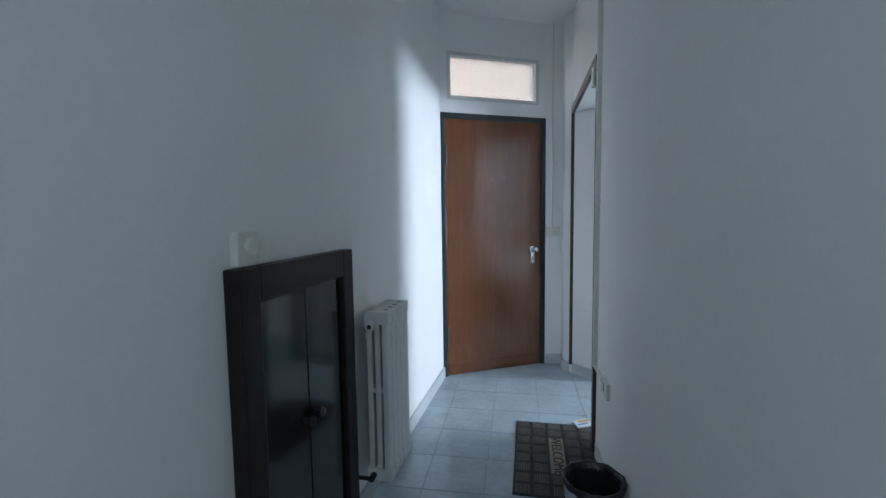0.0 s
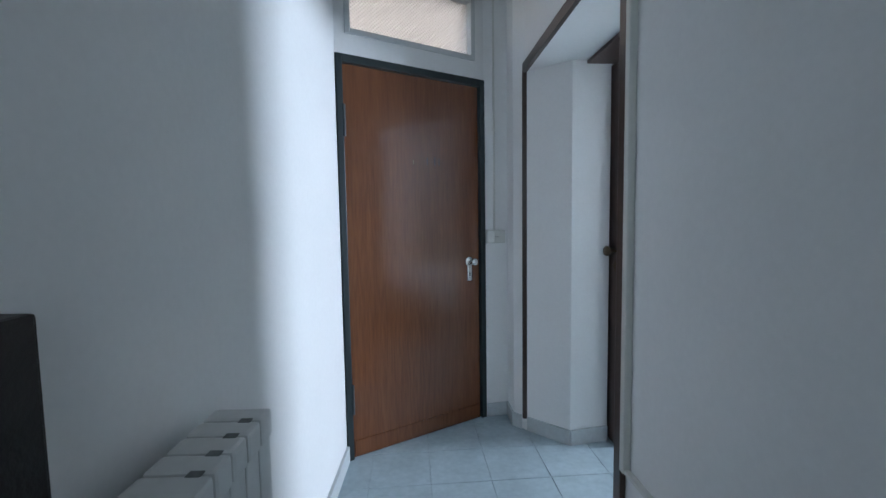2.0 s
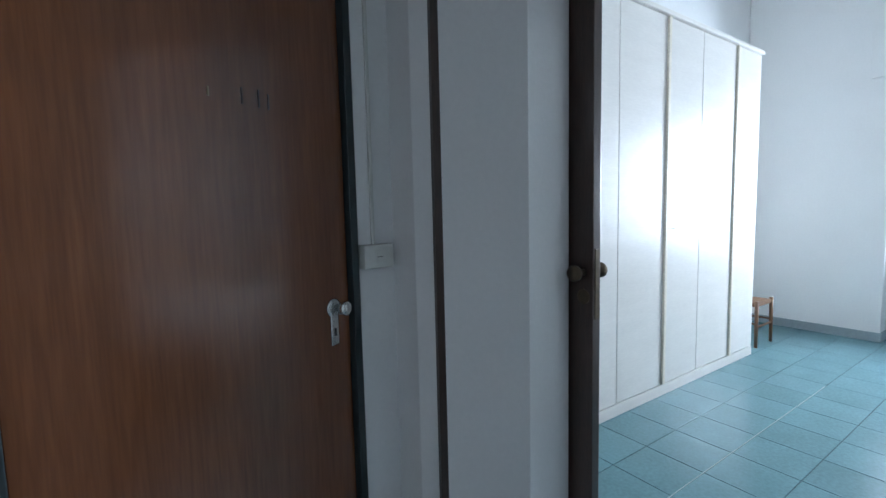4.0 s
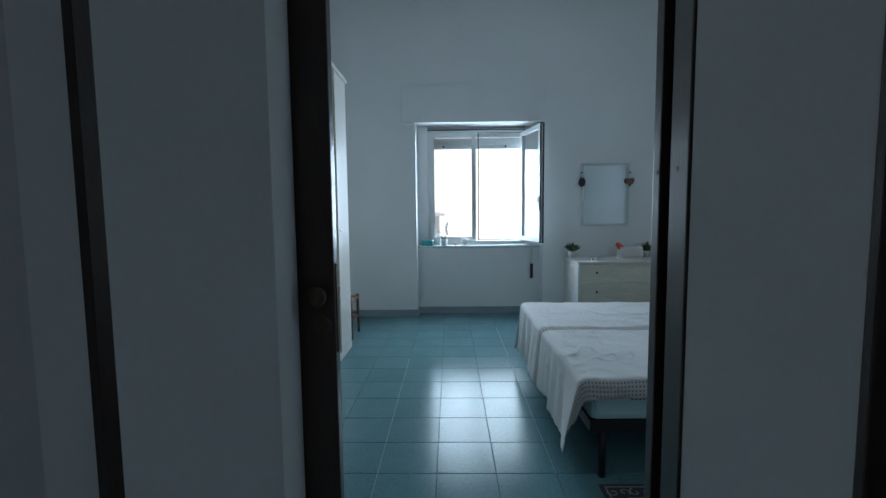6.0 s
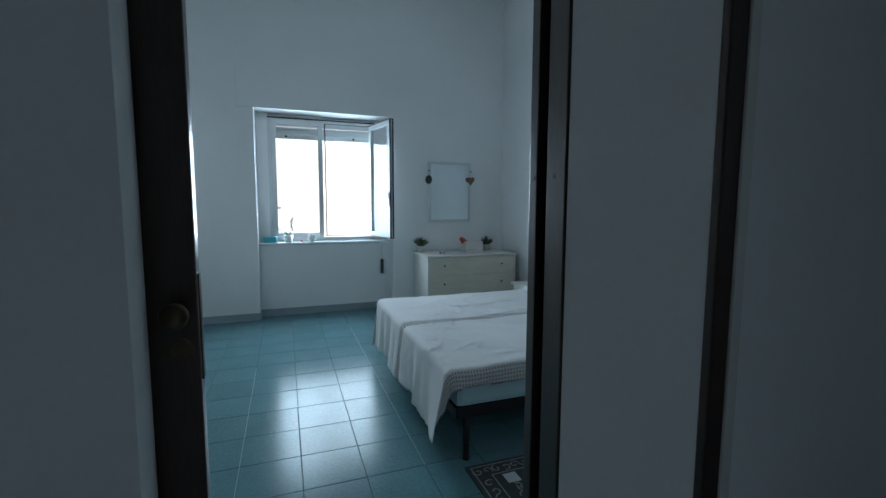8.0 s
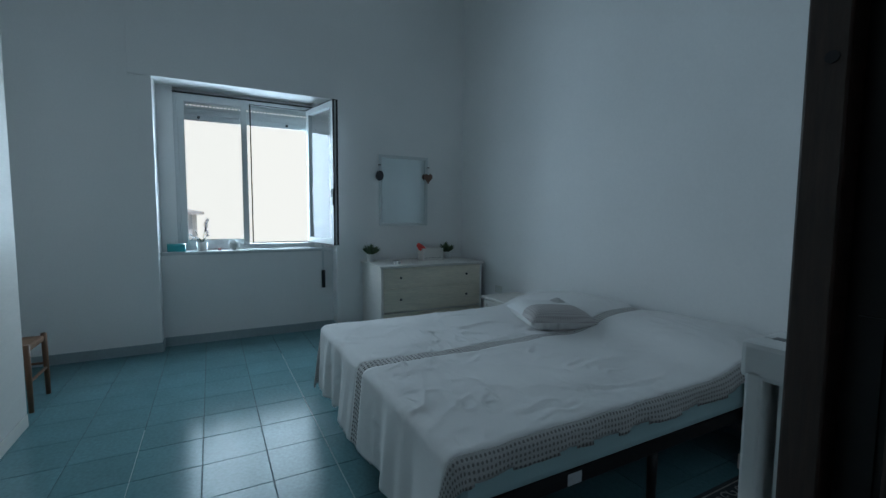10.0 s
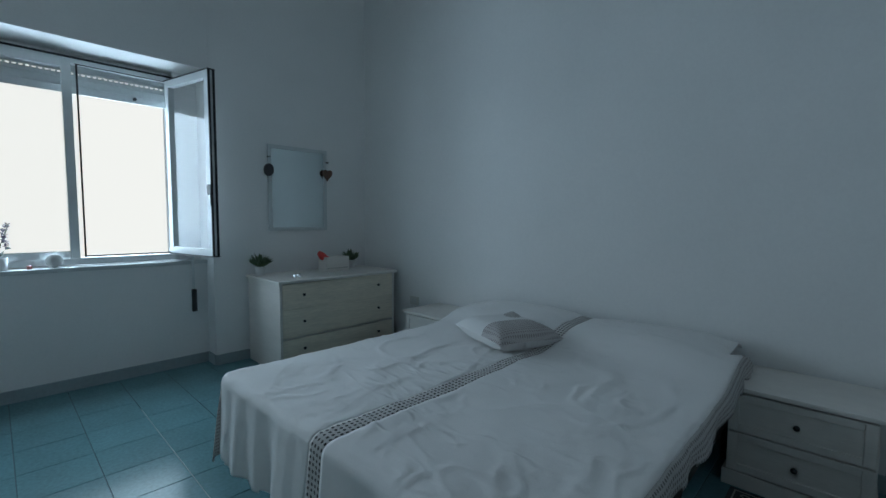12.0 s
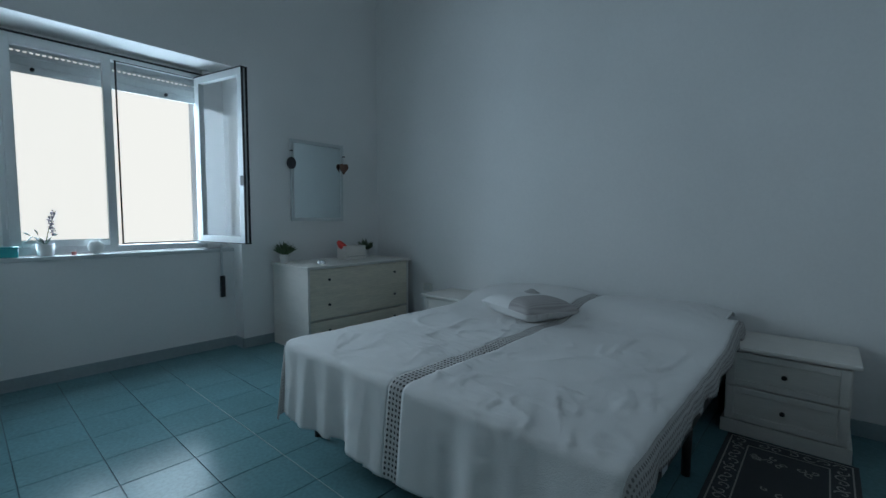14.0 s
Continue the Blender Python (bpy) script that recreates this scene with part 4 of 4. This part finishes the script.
for y, shape, mt, lab in ((0.33, "oval", M_CHARM_D, "dark oval charm hanging on a cord from the mirror"), (-0.26, "heart", M_CHARM, "brown wooden heart charm hanging on a cord from the mirror")):
    c = thing("hanging_charm", pose(7.715, y, 1.68), lab, "charm")
    part("cord", tube([(0.008, 0, 0.235), (0.0, 0, 0.12), (0.0, 0, 0.03)], 0.0018, 6), M_PAPER, c)
    part("bead", turned([(0.004, 0), (0.016, 0.003), (0.016, 0.010), (0.004, 0.013)], 12, m=pose(0, 0, 0.11)), M_BLACK, c)
    bm = bmesh.new()
    pts = []
    for k in range(28):
        a = 2 * math.pi * k / 28
        if shape == "heart":
            hy = 0.052 * math.sin(a) ** 3
            hz = 0.0038 * (13 * math.cos(a) - 5 * math.cos(2 * a) - 2 * math.cos(3 * a) - math.cos(4 * a))
        else:
            hy, hz = 0.042 * math.cos(a), 0.055 * math.sin(a)
        pts.append((hy, hz))
    lo = [bm.verts.new((-0.012, p[0], p[1])) for p in pts]
    hi = [bm.verts.new((0.012, p[0], p[1])) for p in pts]
    bm.faces.new(lo)
    bm.faces.new(hi[::-1])
    for k in range(28):
        bm.faces.new((lo[k], lo[(k + 1) % 28], hi[(k + 1) % 28], hi[k]))
    part("pendant", bm, mt, c)

# ---- on the chest ----
M_POT = shade("white_ceramic", (0.68, 0.68, 0.66), 0.35, grain=0.02)
M_LEAF = shade("succulent_green", (0.065, 0.11, 0.05), 0.55, grain=0.25, scale=60)
M_LEAF2 = shade("dark_leaf", (0.02, 0.045, 0.025), 0.4, grain=0.2)
M_RED = shade("red_plastic", (0.62, 0.06, 0.05), 0.35, grain=0.05)
M_CRYSTAL = shade("silver_crystal", (0.7, 0.72, 0.74), 0.12, metal=0.7)


def leaf_bm(bm, base, tip, width, up=0.01):
    b, t = Vector(base), Vector(tip)
    d = (t - b)
    side = d.cross(Vector((0, 0, 1)))
    side = (side.normalized() if side.length > 1e-4 else Vector((1, 0, 0))) * width
    lift = Vector((0, 0, up))
    v = [bm.verts.new(p) for p in (b, b + d * 0.45 + side + lift, t, b + d * 0.45 - side + lift, b + d * 0.45 + lift * 2.2, b + d * 0.5 - lift)]
    for a, c, e in ((0, 1, 4), (1, 2, 4), (2, 3, 4), (3, 0, 4), (1, 0, 5), (2, 1, 5), (3, 2, 5), (0, 3, 5)):
        bm.faces.new((v[a], v[c], v[e]))


def succulent(m, size, seed, label):
    p = thing("potted_plant", m, label, "plant")
    part("pot", turned([(0.034, 0), (0.036, 0.002), (0.044, 0.075), (0.04, 0.075), (0.038, 0.065), (0, 0.065)], 20), M_POT, p, "", True)
    rng = random.Random(seed)
    for k in range(90):
        bm = bmesh.new()
        a = rng.uniform(0, 2 * math.pi)
        el = rng.uniform(0.35, 1.5)
        ln = size * rng.uniform(0.45, 1.0)
        o = Vector((0.02 * math.cos(a), 0.02 * math.sin(a), 0.066 + rng.uniform(0, 0.03)))
        leaf_bm(bm, o, o + ln * Vector((math.cos(a) * math.cos(el), math.sin(a) * math.cos(el), math.sin(el))), rng.uniform(0.011, 0.017), 0.008)
        part("leaf", bm, M_LEAF, p)
    return p


succulent(pose(7.62, 0.47, D_H), 0.12, 3, "small green succulent in a white pot on the chest")
succulent(pose(7.62, -0.46, D_H), 0.11, 9, "small green succulent in a white pot behind the white crate")
crate = thing("small_crate", pose(7.50, -0.19, D_H, 0, 0, 2), "small white wooden crate with a pierced rim on the chest", "crate")
part("base", box(-0.07, 0.07, -0.125, 0.125, 0.0, 0.012), M_WHITEWOOD, crate)
for x in (-0.07, 0.06):
    part("side_panel", box(x, x + 0.01, -0.125, 0.125, 0.012, 0.135, 0.002), M_WHITEWOOD, crate)
for y in (-0.125, 0.115):
    part("end_panel", box(-0.06, 0.06, y, y + 0.01, 0.012, 0.135, 0.002), M_WHITEWOOD, crate)
for k in range(13):
    part("pierced_hole", turned([(0.004, 0), (0.004, 0.001), (0, 0.001)], 8, m=pose(-0.0705, -0.108 + 0.018 * k, 0.03, 0, -90, 0)), M_BLACK, crate)
chili = thing("red_ornament", pose(7.50, -0.10, D_H + 0.055, 0, 0, 0), "bright red curved ornament sticking out of the crate", "ornament")
part("body", tube([(0, -0.06, 0.015), (0.0, -0.02, 0.05), (0.0, 0.03, 0.085), (0, 0.06, 0.12), (0, 0.055, 0.135)], [0.012, 0.03, 0.036, 0.026, 0.012], 12), M_RED, chili, "", True)
orn = thing("crystal_ornament", pose(7.28, 0.32, D_H), "small silver crystal ornament on the chest", "ornament")
for dx, dy, r in ((0, 0, 0.02), (0.02, -0.045, 0.017), (-0.025, -0.03, 0.013)):
    bm = bmesh.new()
    bmesh.ops.create_icosphere(bm, subdivisions=1, radius=r)
    bmesh.ops.translate(bm, verts=bm.verts, vec=(dx, dy, r * 0.85))
    part("bead", bm, M_CRYSTAL, orn)

# ---- on the window sill ----
M_AQUA = shade("aqua_plastic", (0.06, 0.36, 0.38), 0.3, grain=0.05)
tb = thing("aqua_box", pose(7.985, 2.27, SILL), "small translucent aqua box on the window sill", "box")
part("tray", box(-0.04, 0.04, -0.075, 0.075, 0, 0.06, 0.006), M_AQUA, tb)
part("lid", box(-0.043, 0.043, -0.078, 0.078, 0.06, 0.072, 0.004), M_AQUA, tb)
orch = thing("orchid", pose(7.985, 2.055, SILL), "white orchid in a ribbed white pot on the window sill", "orchid")
part("pot", turned([(0.042, 0), (0.044, 0.002), (0.05, 0.085), (0.045, 0.085), (0.043, 0.075), (0, 0.075)], 28), M_POT, orch, "", True)
for tip, w in (((-0.02, 0.12, 0.17), 0.022), ((0.02, 0.10, 0.10), 0.02), ((-0.03, -0.07, 0.15), 0.02), ((-0.02, 0.06, 0.20), 0.018)):
    bm = bmesh.new()
    mid = Vector((tip[0] * 0.5, tip[1] * 0.55, 0.14))
    leaf_bm(bm, (0, 0, 0.075), mid, w, 0.008)
    leaf_bm(bm, mid, tip, w, 0.006)
    part("leaf", bm, M_LEAF2, orch)
part("stem", tube([(0, 0, 0.07), (0.0, -0.02, 0.18), (0.0, -0.05, 0.27), (0.0, -0.06, 0.31)], 0.003, 6), M_LEAF, orch)
# white petals coloured dark, for their backlit silhouette against the window
M_PETAL = shade("backlit_petal", (0.15, 0.13, 0.18), 0.6, grain=0.06)
rng = random.Random(12)
for k in range(7):
    c = Vector((rng.uniform(-0.02, 0.02), -0.05 + rng.uniform(-0.025, 0.02), 0.16 + 0.024 * k))
    bm = bmesh.new()
    for j in range(5):
        a = 2 * math.pi * j / 5 + rng.uniform(-0.2, 0.2)
        leaf_bm(bm, c, c + Vector((-0.008, 0.026 * math.cos(a), 0.026 * math.sin(a))), 0.011, 0.003)
    part("blossom", bm, M_PETAL, orch)
candle = thing("pink_candle", pose(7.97, 1.905, SILL), "tiny pink tealight on the window sill", "candle")
part("cup", turned([(0.014, 0), (0.015, 0.022), (0.012, 0.022), (0.0, 0.018)], 14), shade("pink_wax", (0.5, 0.2, 0.18), 0.5), candle)
ball = thing("ornament_ball", pose(7.975, 1.775, SILL), "white openwork ball ornament on the window sill", "ornament")
bm = bmesh.new()
bmesh.ops.create_icosphere(bm, subdivisions=3, radius=0.046)
bmesh.ops.translate(bm, verts=bm.verts, vec=(0, 0, 0.05))
ob = part("shell", bm, M_POT, ball)
wf = ob.modifiers.new("openwork", "WIREFRAME")
wf.thickness = 0.006
part("core", turned([(0.012, 0.0), (0.034, 0.025), (0.038, 0.05), (0.03, 0.075), (0, 0.085)], 16), M_SHUTTER, ball, "", True)

# ---- sockets, rug ----
so2 = thing("wall_socket", pose(6.95, BED_Y0, 0.46), "white wall socket above the bedside table", "socket")
part("plate", box(-0.06, 0.06, 0.0, 0.01, -0.04, 0.04, 0.004), M_PLASTIC, so2)
for dx in (-0.025, 0.015):
    part("outlet", box(dx, dx + 0.02, 0.009, 0.0115, -0.02, 0.02, 0.002), M_SHUTTER, so2)

rug_mat = shade("rug_pile", (0.055, 0.06, 0.065), 0.95, grain=0.25, scale=260, bump=0.5, bump_scale=350)
rug_pat = shade("rug_pattern", (0.38, 0.37, 0.345), 0.95, grain=0.25, scale=260, bump=0.5, bump_scale=350)
RX0, RX1, RY0, RY1 = 3.73, 4.25, -0.29, 1.27
rug = thing("bedside_rug", pose(0, 0, 0), "dark grey bedside rug with a beige scroll border", "rug")
part("ground_weave", box(RX0, RX1, RY0, RY1, 0.0, 0.009, 0.002), rug_mat, rug)
for o, w in ((0.02, 0.006), (0.10, 0.006)):
    bm = box(RX0 + o, RX1 - o, RY0 + o, RY0 + o + w, 0.0085, 0.0098)
    box(RX0 + o, RX1 - o, RY1 - o - w, RY1 - o, 0.0085, 0.0098, 0, bm)
    box(RX0 + o, RX0 + o + w, RY0 + o + w, RY1 - o - w, 0.0085, 0.0098, 0, bm)
    box(RX1 - o - w, RX1 - o, RY0 + o + w, RY1 - o - w, 0.0085, 0.0098, 0, bm)
    part("border_line", bm, rug_pat, rug)


def scroll(bm, cx, cy, r, turn, hand):
    pts = []
    for k in range(15):
        a = turn + hand * k * 0.42
        q = r * (1 - k / 17)
        pts.append((cx + q * math.cos(a), cy + q * math.sin(a)))
    for (x0, y0), (x1, y1) in zip(pts, pts[1:]):
        d = Vector((x1 - x0, y1 - y0))
        n = Vector((-d.y, d.x)).normalized() * 0.0035
        bm.faces.new([bm.verts.new((p[0], p[1], 0.0096)) for p in ((x0 + n.x, y0 + n.y), (x0 - n.x, y0 - n.y), (x1 - n.x, y1 - n.y), (x1 + n.x, y1 + n.y))])


bm = bmesh.new()
k = 0
y = RY0 + 0.06
while y < RY1 - 0.04:
    for x in (RX0 + 0.062, RX1 - 0.062):
        scroll(bm, x, y, 0.028, k * 1.9, 1 if k % 2 else -1)
        k += 1
    y += 0.052
for x in (RX0 + 0.12, RX0 + 0.18, RX0 + 0.24, RX0 + 0.30, RX0 + 0.36):
    for y in (RY0 + 0.062, RY1 - 0.062):
        scroll(bm, x, y, 0.028, k * 1.3, 1 if k % 2 else -1)
        k += 1
part("border_scrolls", bm, rug_pat, rug, "beige scrollwork border")
bm = bmesh.new()
rng = random.Random(8)
for k in range(46):
    a, q = rng.uniform(0, 6.28), rng.uniform(0.0, 1.0)
    scroll(bm, 4.0 + 0.10 * q * math.cos(a), 0.53 + 0.42 * q * math.sin(a), rng.uniform(0.014, 0.03), a, 1 if k % 2 else -1)
for cyy in (-0.08, 1.06):
    for k in range(10):
        scroll(bm, 4.0 + rng.uniform(-0.12, 0.12), cyy + rng.uniform(-0.03, 0.03), rng.uniform(0.014, 0.026), k, 1 if k % 2 else -1)
part("medallion", bm, rug_pat, rug, "beige flower medallion")
bm = box(4.06, 4.13, 1.05, 1.12, 0.0096, 0.0106)
part("rug_label", bm, M_PAPER, rug)

# ---- outdoors ----
glow = bpy.data.materials.new("hazy_sky")
glow.use_nodes = True
t = glow.node_tree
t.nodes.remove(t.nodes["Principled BSDF"])
em = t.nodes.new("ShaderNodeEmission")
em.inputs[0].default_value = (1.0, 0.93, 0.82, 1)
em.inputs[1].default_value = SKY_GLOW
t.links.new(em.outputs[0], t.nodes["Material Output"].inputs[0])
bm = bmesh.new()
bm.faces.new([bm.verts.new(p) for p in ((90, -140, -20), (90, 140, -20), (90, 140, 90), (90, -140, 90))])
tagged(link("backdrop", bm, glow), "bright hazy white sky", "sky", kind="structure")
bm = bmesh.new()
bm.faces.new([bm.verts.new(p) for p in ((2.0, 9.0, -1), (-9.0, 9.0, -1), (-9.0, 9.0, 9), (2.0, 9.0, 9))])
bm.faces.new([bm.verts.new(p) for p in ((9.0, 9.0, -1), (2.0, 9.0, -1), (2.0, 9.0, 9), (9.0, 9.0, 9))])
porch = glow.copy()
porch.name = "porch_daylight"
porch.node_tree.nodes["Emission"].inputs[0].default_value = (1.0, 0.96, 0.90, 1)
porch.node_tree.nodes["Emission"].inputs[1].default_value = 0.2
tagged(link("backdrop_porch", bm, porch), "bright hazy daylight beyond the end door", "sky", kind="structure")
# wall and roof colours lightened, with haze and glare put into them
M_FAR = shade("hazed_plaster", (0.86, 0.84, 0.81), 0.9, grain=0.05, scale=3, stain=0.1, stain_scale=0.4)
M_ROOF = shade("hazed_roof_tile", (0.78, 0.73, 0.69), 0.9, grain=0.15, scale=6)
M_RAIL = shade("grey_railing", (0.22, 0.24, 0.25), 0.6)
structure("ground", box(8.6, 90, -140, 140, -7.0, -6.0), shade("pale_ground", (0.45, 0.43, 0.38), 0.95, grain=0.1, scale=2), "pale ground far below the window", "ground")
hs = thing("house", pose(27, 5.6, -6), "pale plastered house with a low tiled roof across the street", "house")
part("wall", box(-1.5, 6, -2.9, 6, 0, 7.2), M_FAR, hs)
bm = prism([(-2.0, -3.3), (6.5, -3.3), (6.5, 6.5), (-2.0, 6.5)], 7.2, 7.32)
v = [bm.verts.new(p) for p in ((-2.0, -3.3, 7.33), (6.5, -3.3, 7.33), (6.5, 6.5, 7.33), (-2.0, 6.5, 7.33), (2.0, -0.4, 7.95), (2.0, 3.0, 7.95))]
for f in ((0, 1, 4), (1, 2, 5, 4), (2, 3, 5), (3, 0, 4, 5)):
    bm.faces.new([v[k] for k in f])
part("roof", bm, M_ROOF, hs)
for y in (-2.0, 0.4, 2.8):
    part("window", box(-1.54, -1.48, y, y + 0.8, 5.2, 6.5), M_BLACKFRAME, hs)
ter = thing("terrace", pose(19, 13, -6), "pale terrace building with a metal railing", "terrace")
part("wall", box(-2.5, 6, -4, 9, 0, 6.75), M_FAR, ter)
part("parapet", box(-2.6, -2.4, -4, 9, 6.75, 7.0), M_ROOF, ter)
part("rail", box(-2.53, -2.48, -4, 9, 7.62, 7.67), M_RAIL, ter)
part("rail", box(-2.53, -2.48, -4, 9, 7.32, 7.35), M_RAIL, ter)
for k in range(24):
    y = -4 + 12.9 * k / 23
    part("post", box(-2.52, -2.49, y, y + 0.04, 7.0, 7.62), M_RAIL, ter)

# ---- floor tiles ----
def tile_mesh(w, d, name, material):
    bm = box(-w / 2, w / 2, -d / 2, d / 2, -0.0035, 0.0, 0.0)
    top = [e for e in bm.edges if all(v.co.z > -0.001 for v in e.verts)]
    bmesh.ops.bevel(bm, geom=top, offset=0.0012, segments=1, affect="EDGES")
    me = bpy.data.meshes.new(name)
    bmesh.ops.recalc_face_normals(bm, faces=bm.faces)
    bm.to_mesh(me)
    bm.free()
    me.materials.append(material)
    return me


def lay(floor, x0, x1, y0, y1, gx, gy, pitch, joint, material, rng, inside=None):
    """Tiles on the grid through (gx, gy) that fill the rectangle, cut at its edges; alike tiles share a mesh."""
    shared = {}
    i0, i1 = math.floor((x0 - gx) / pitch), math.ceil((x1 - gx) / pitch)
    j0, j1 = math.floor((y0 - gy) / pitch), math.ceil((y1 - gy) / pitch)
    for i in range(i0, i1):
        for j in range(j0, j1):
            a0, a1 = max(x0, gx + i * pitch + joint / 2), min(x1, gx + (i + 1) * pitch - joint / 2)
            b0, b1 = max(y0, gy + j * pitch + joint / 2), min(y1, gy + (j + 1) * pitch - joint / 2)
            if a1 - a0 < 0.02 or b1 - b0 < 0.02 or (inside and not inside((a0 + a1) / 2, (b0 + b1) / 2)):
                continue
            key = (round(a1 - a0, 4), round(b1 - b0, 4))
            if key not in shared:
                shared[key] = tile_mesh(*key, "tile", material)
            ob = new("tile", shared[key])
            ob.parent = floor
            ob.location = ((a0 + a1) / 2, (b0 + b1) / 2, rng.uniform(-0.0004, 0.0002))
            ob.rotation_euler = (rng.gauss(0, 0.0009), rng.gauss(0, 0.0009), 0)


lay(bpy.data.objects["floor_bedroom"], 3.405, 7.918, BED_Y0, BED_Y1, 4.95, 2.05, 0.30, 0.0035, M_TILE, random.Random(1))
lay(bpy.data.objects["floor_corridor"], 1.62, 3.402, -1.4, 2.9, 2.64, 2.05, 0.30, 0.003, M_TILE_C, random.Random(2))

# two joints filled with pale mortar
M_MORTAR = shade("pale_mortar", (0.30, 0.40, 0.41), 0.6, grain=0.15, scale=60)
for name, x0, x1, y in (("grout_line_a", 4.35, 7.2, 1.45), ("grout_line_b", 4.0, 6.1, 2.35)):
    structure(name, box(x0, x1, y - 0.0017, y + 0.0017, -0.004, 0.0009), M_MORTAR, "pale mortar joint between the bedroom tiles", "floor")
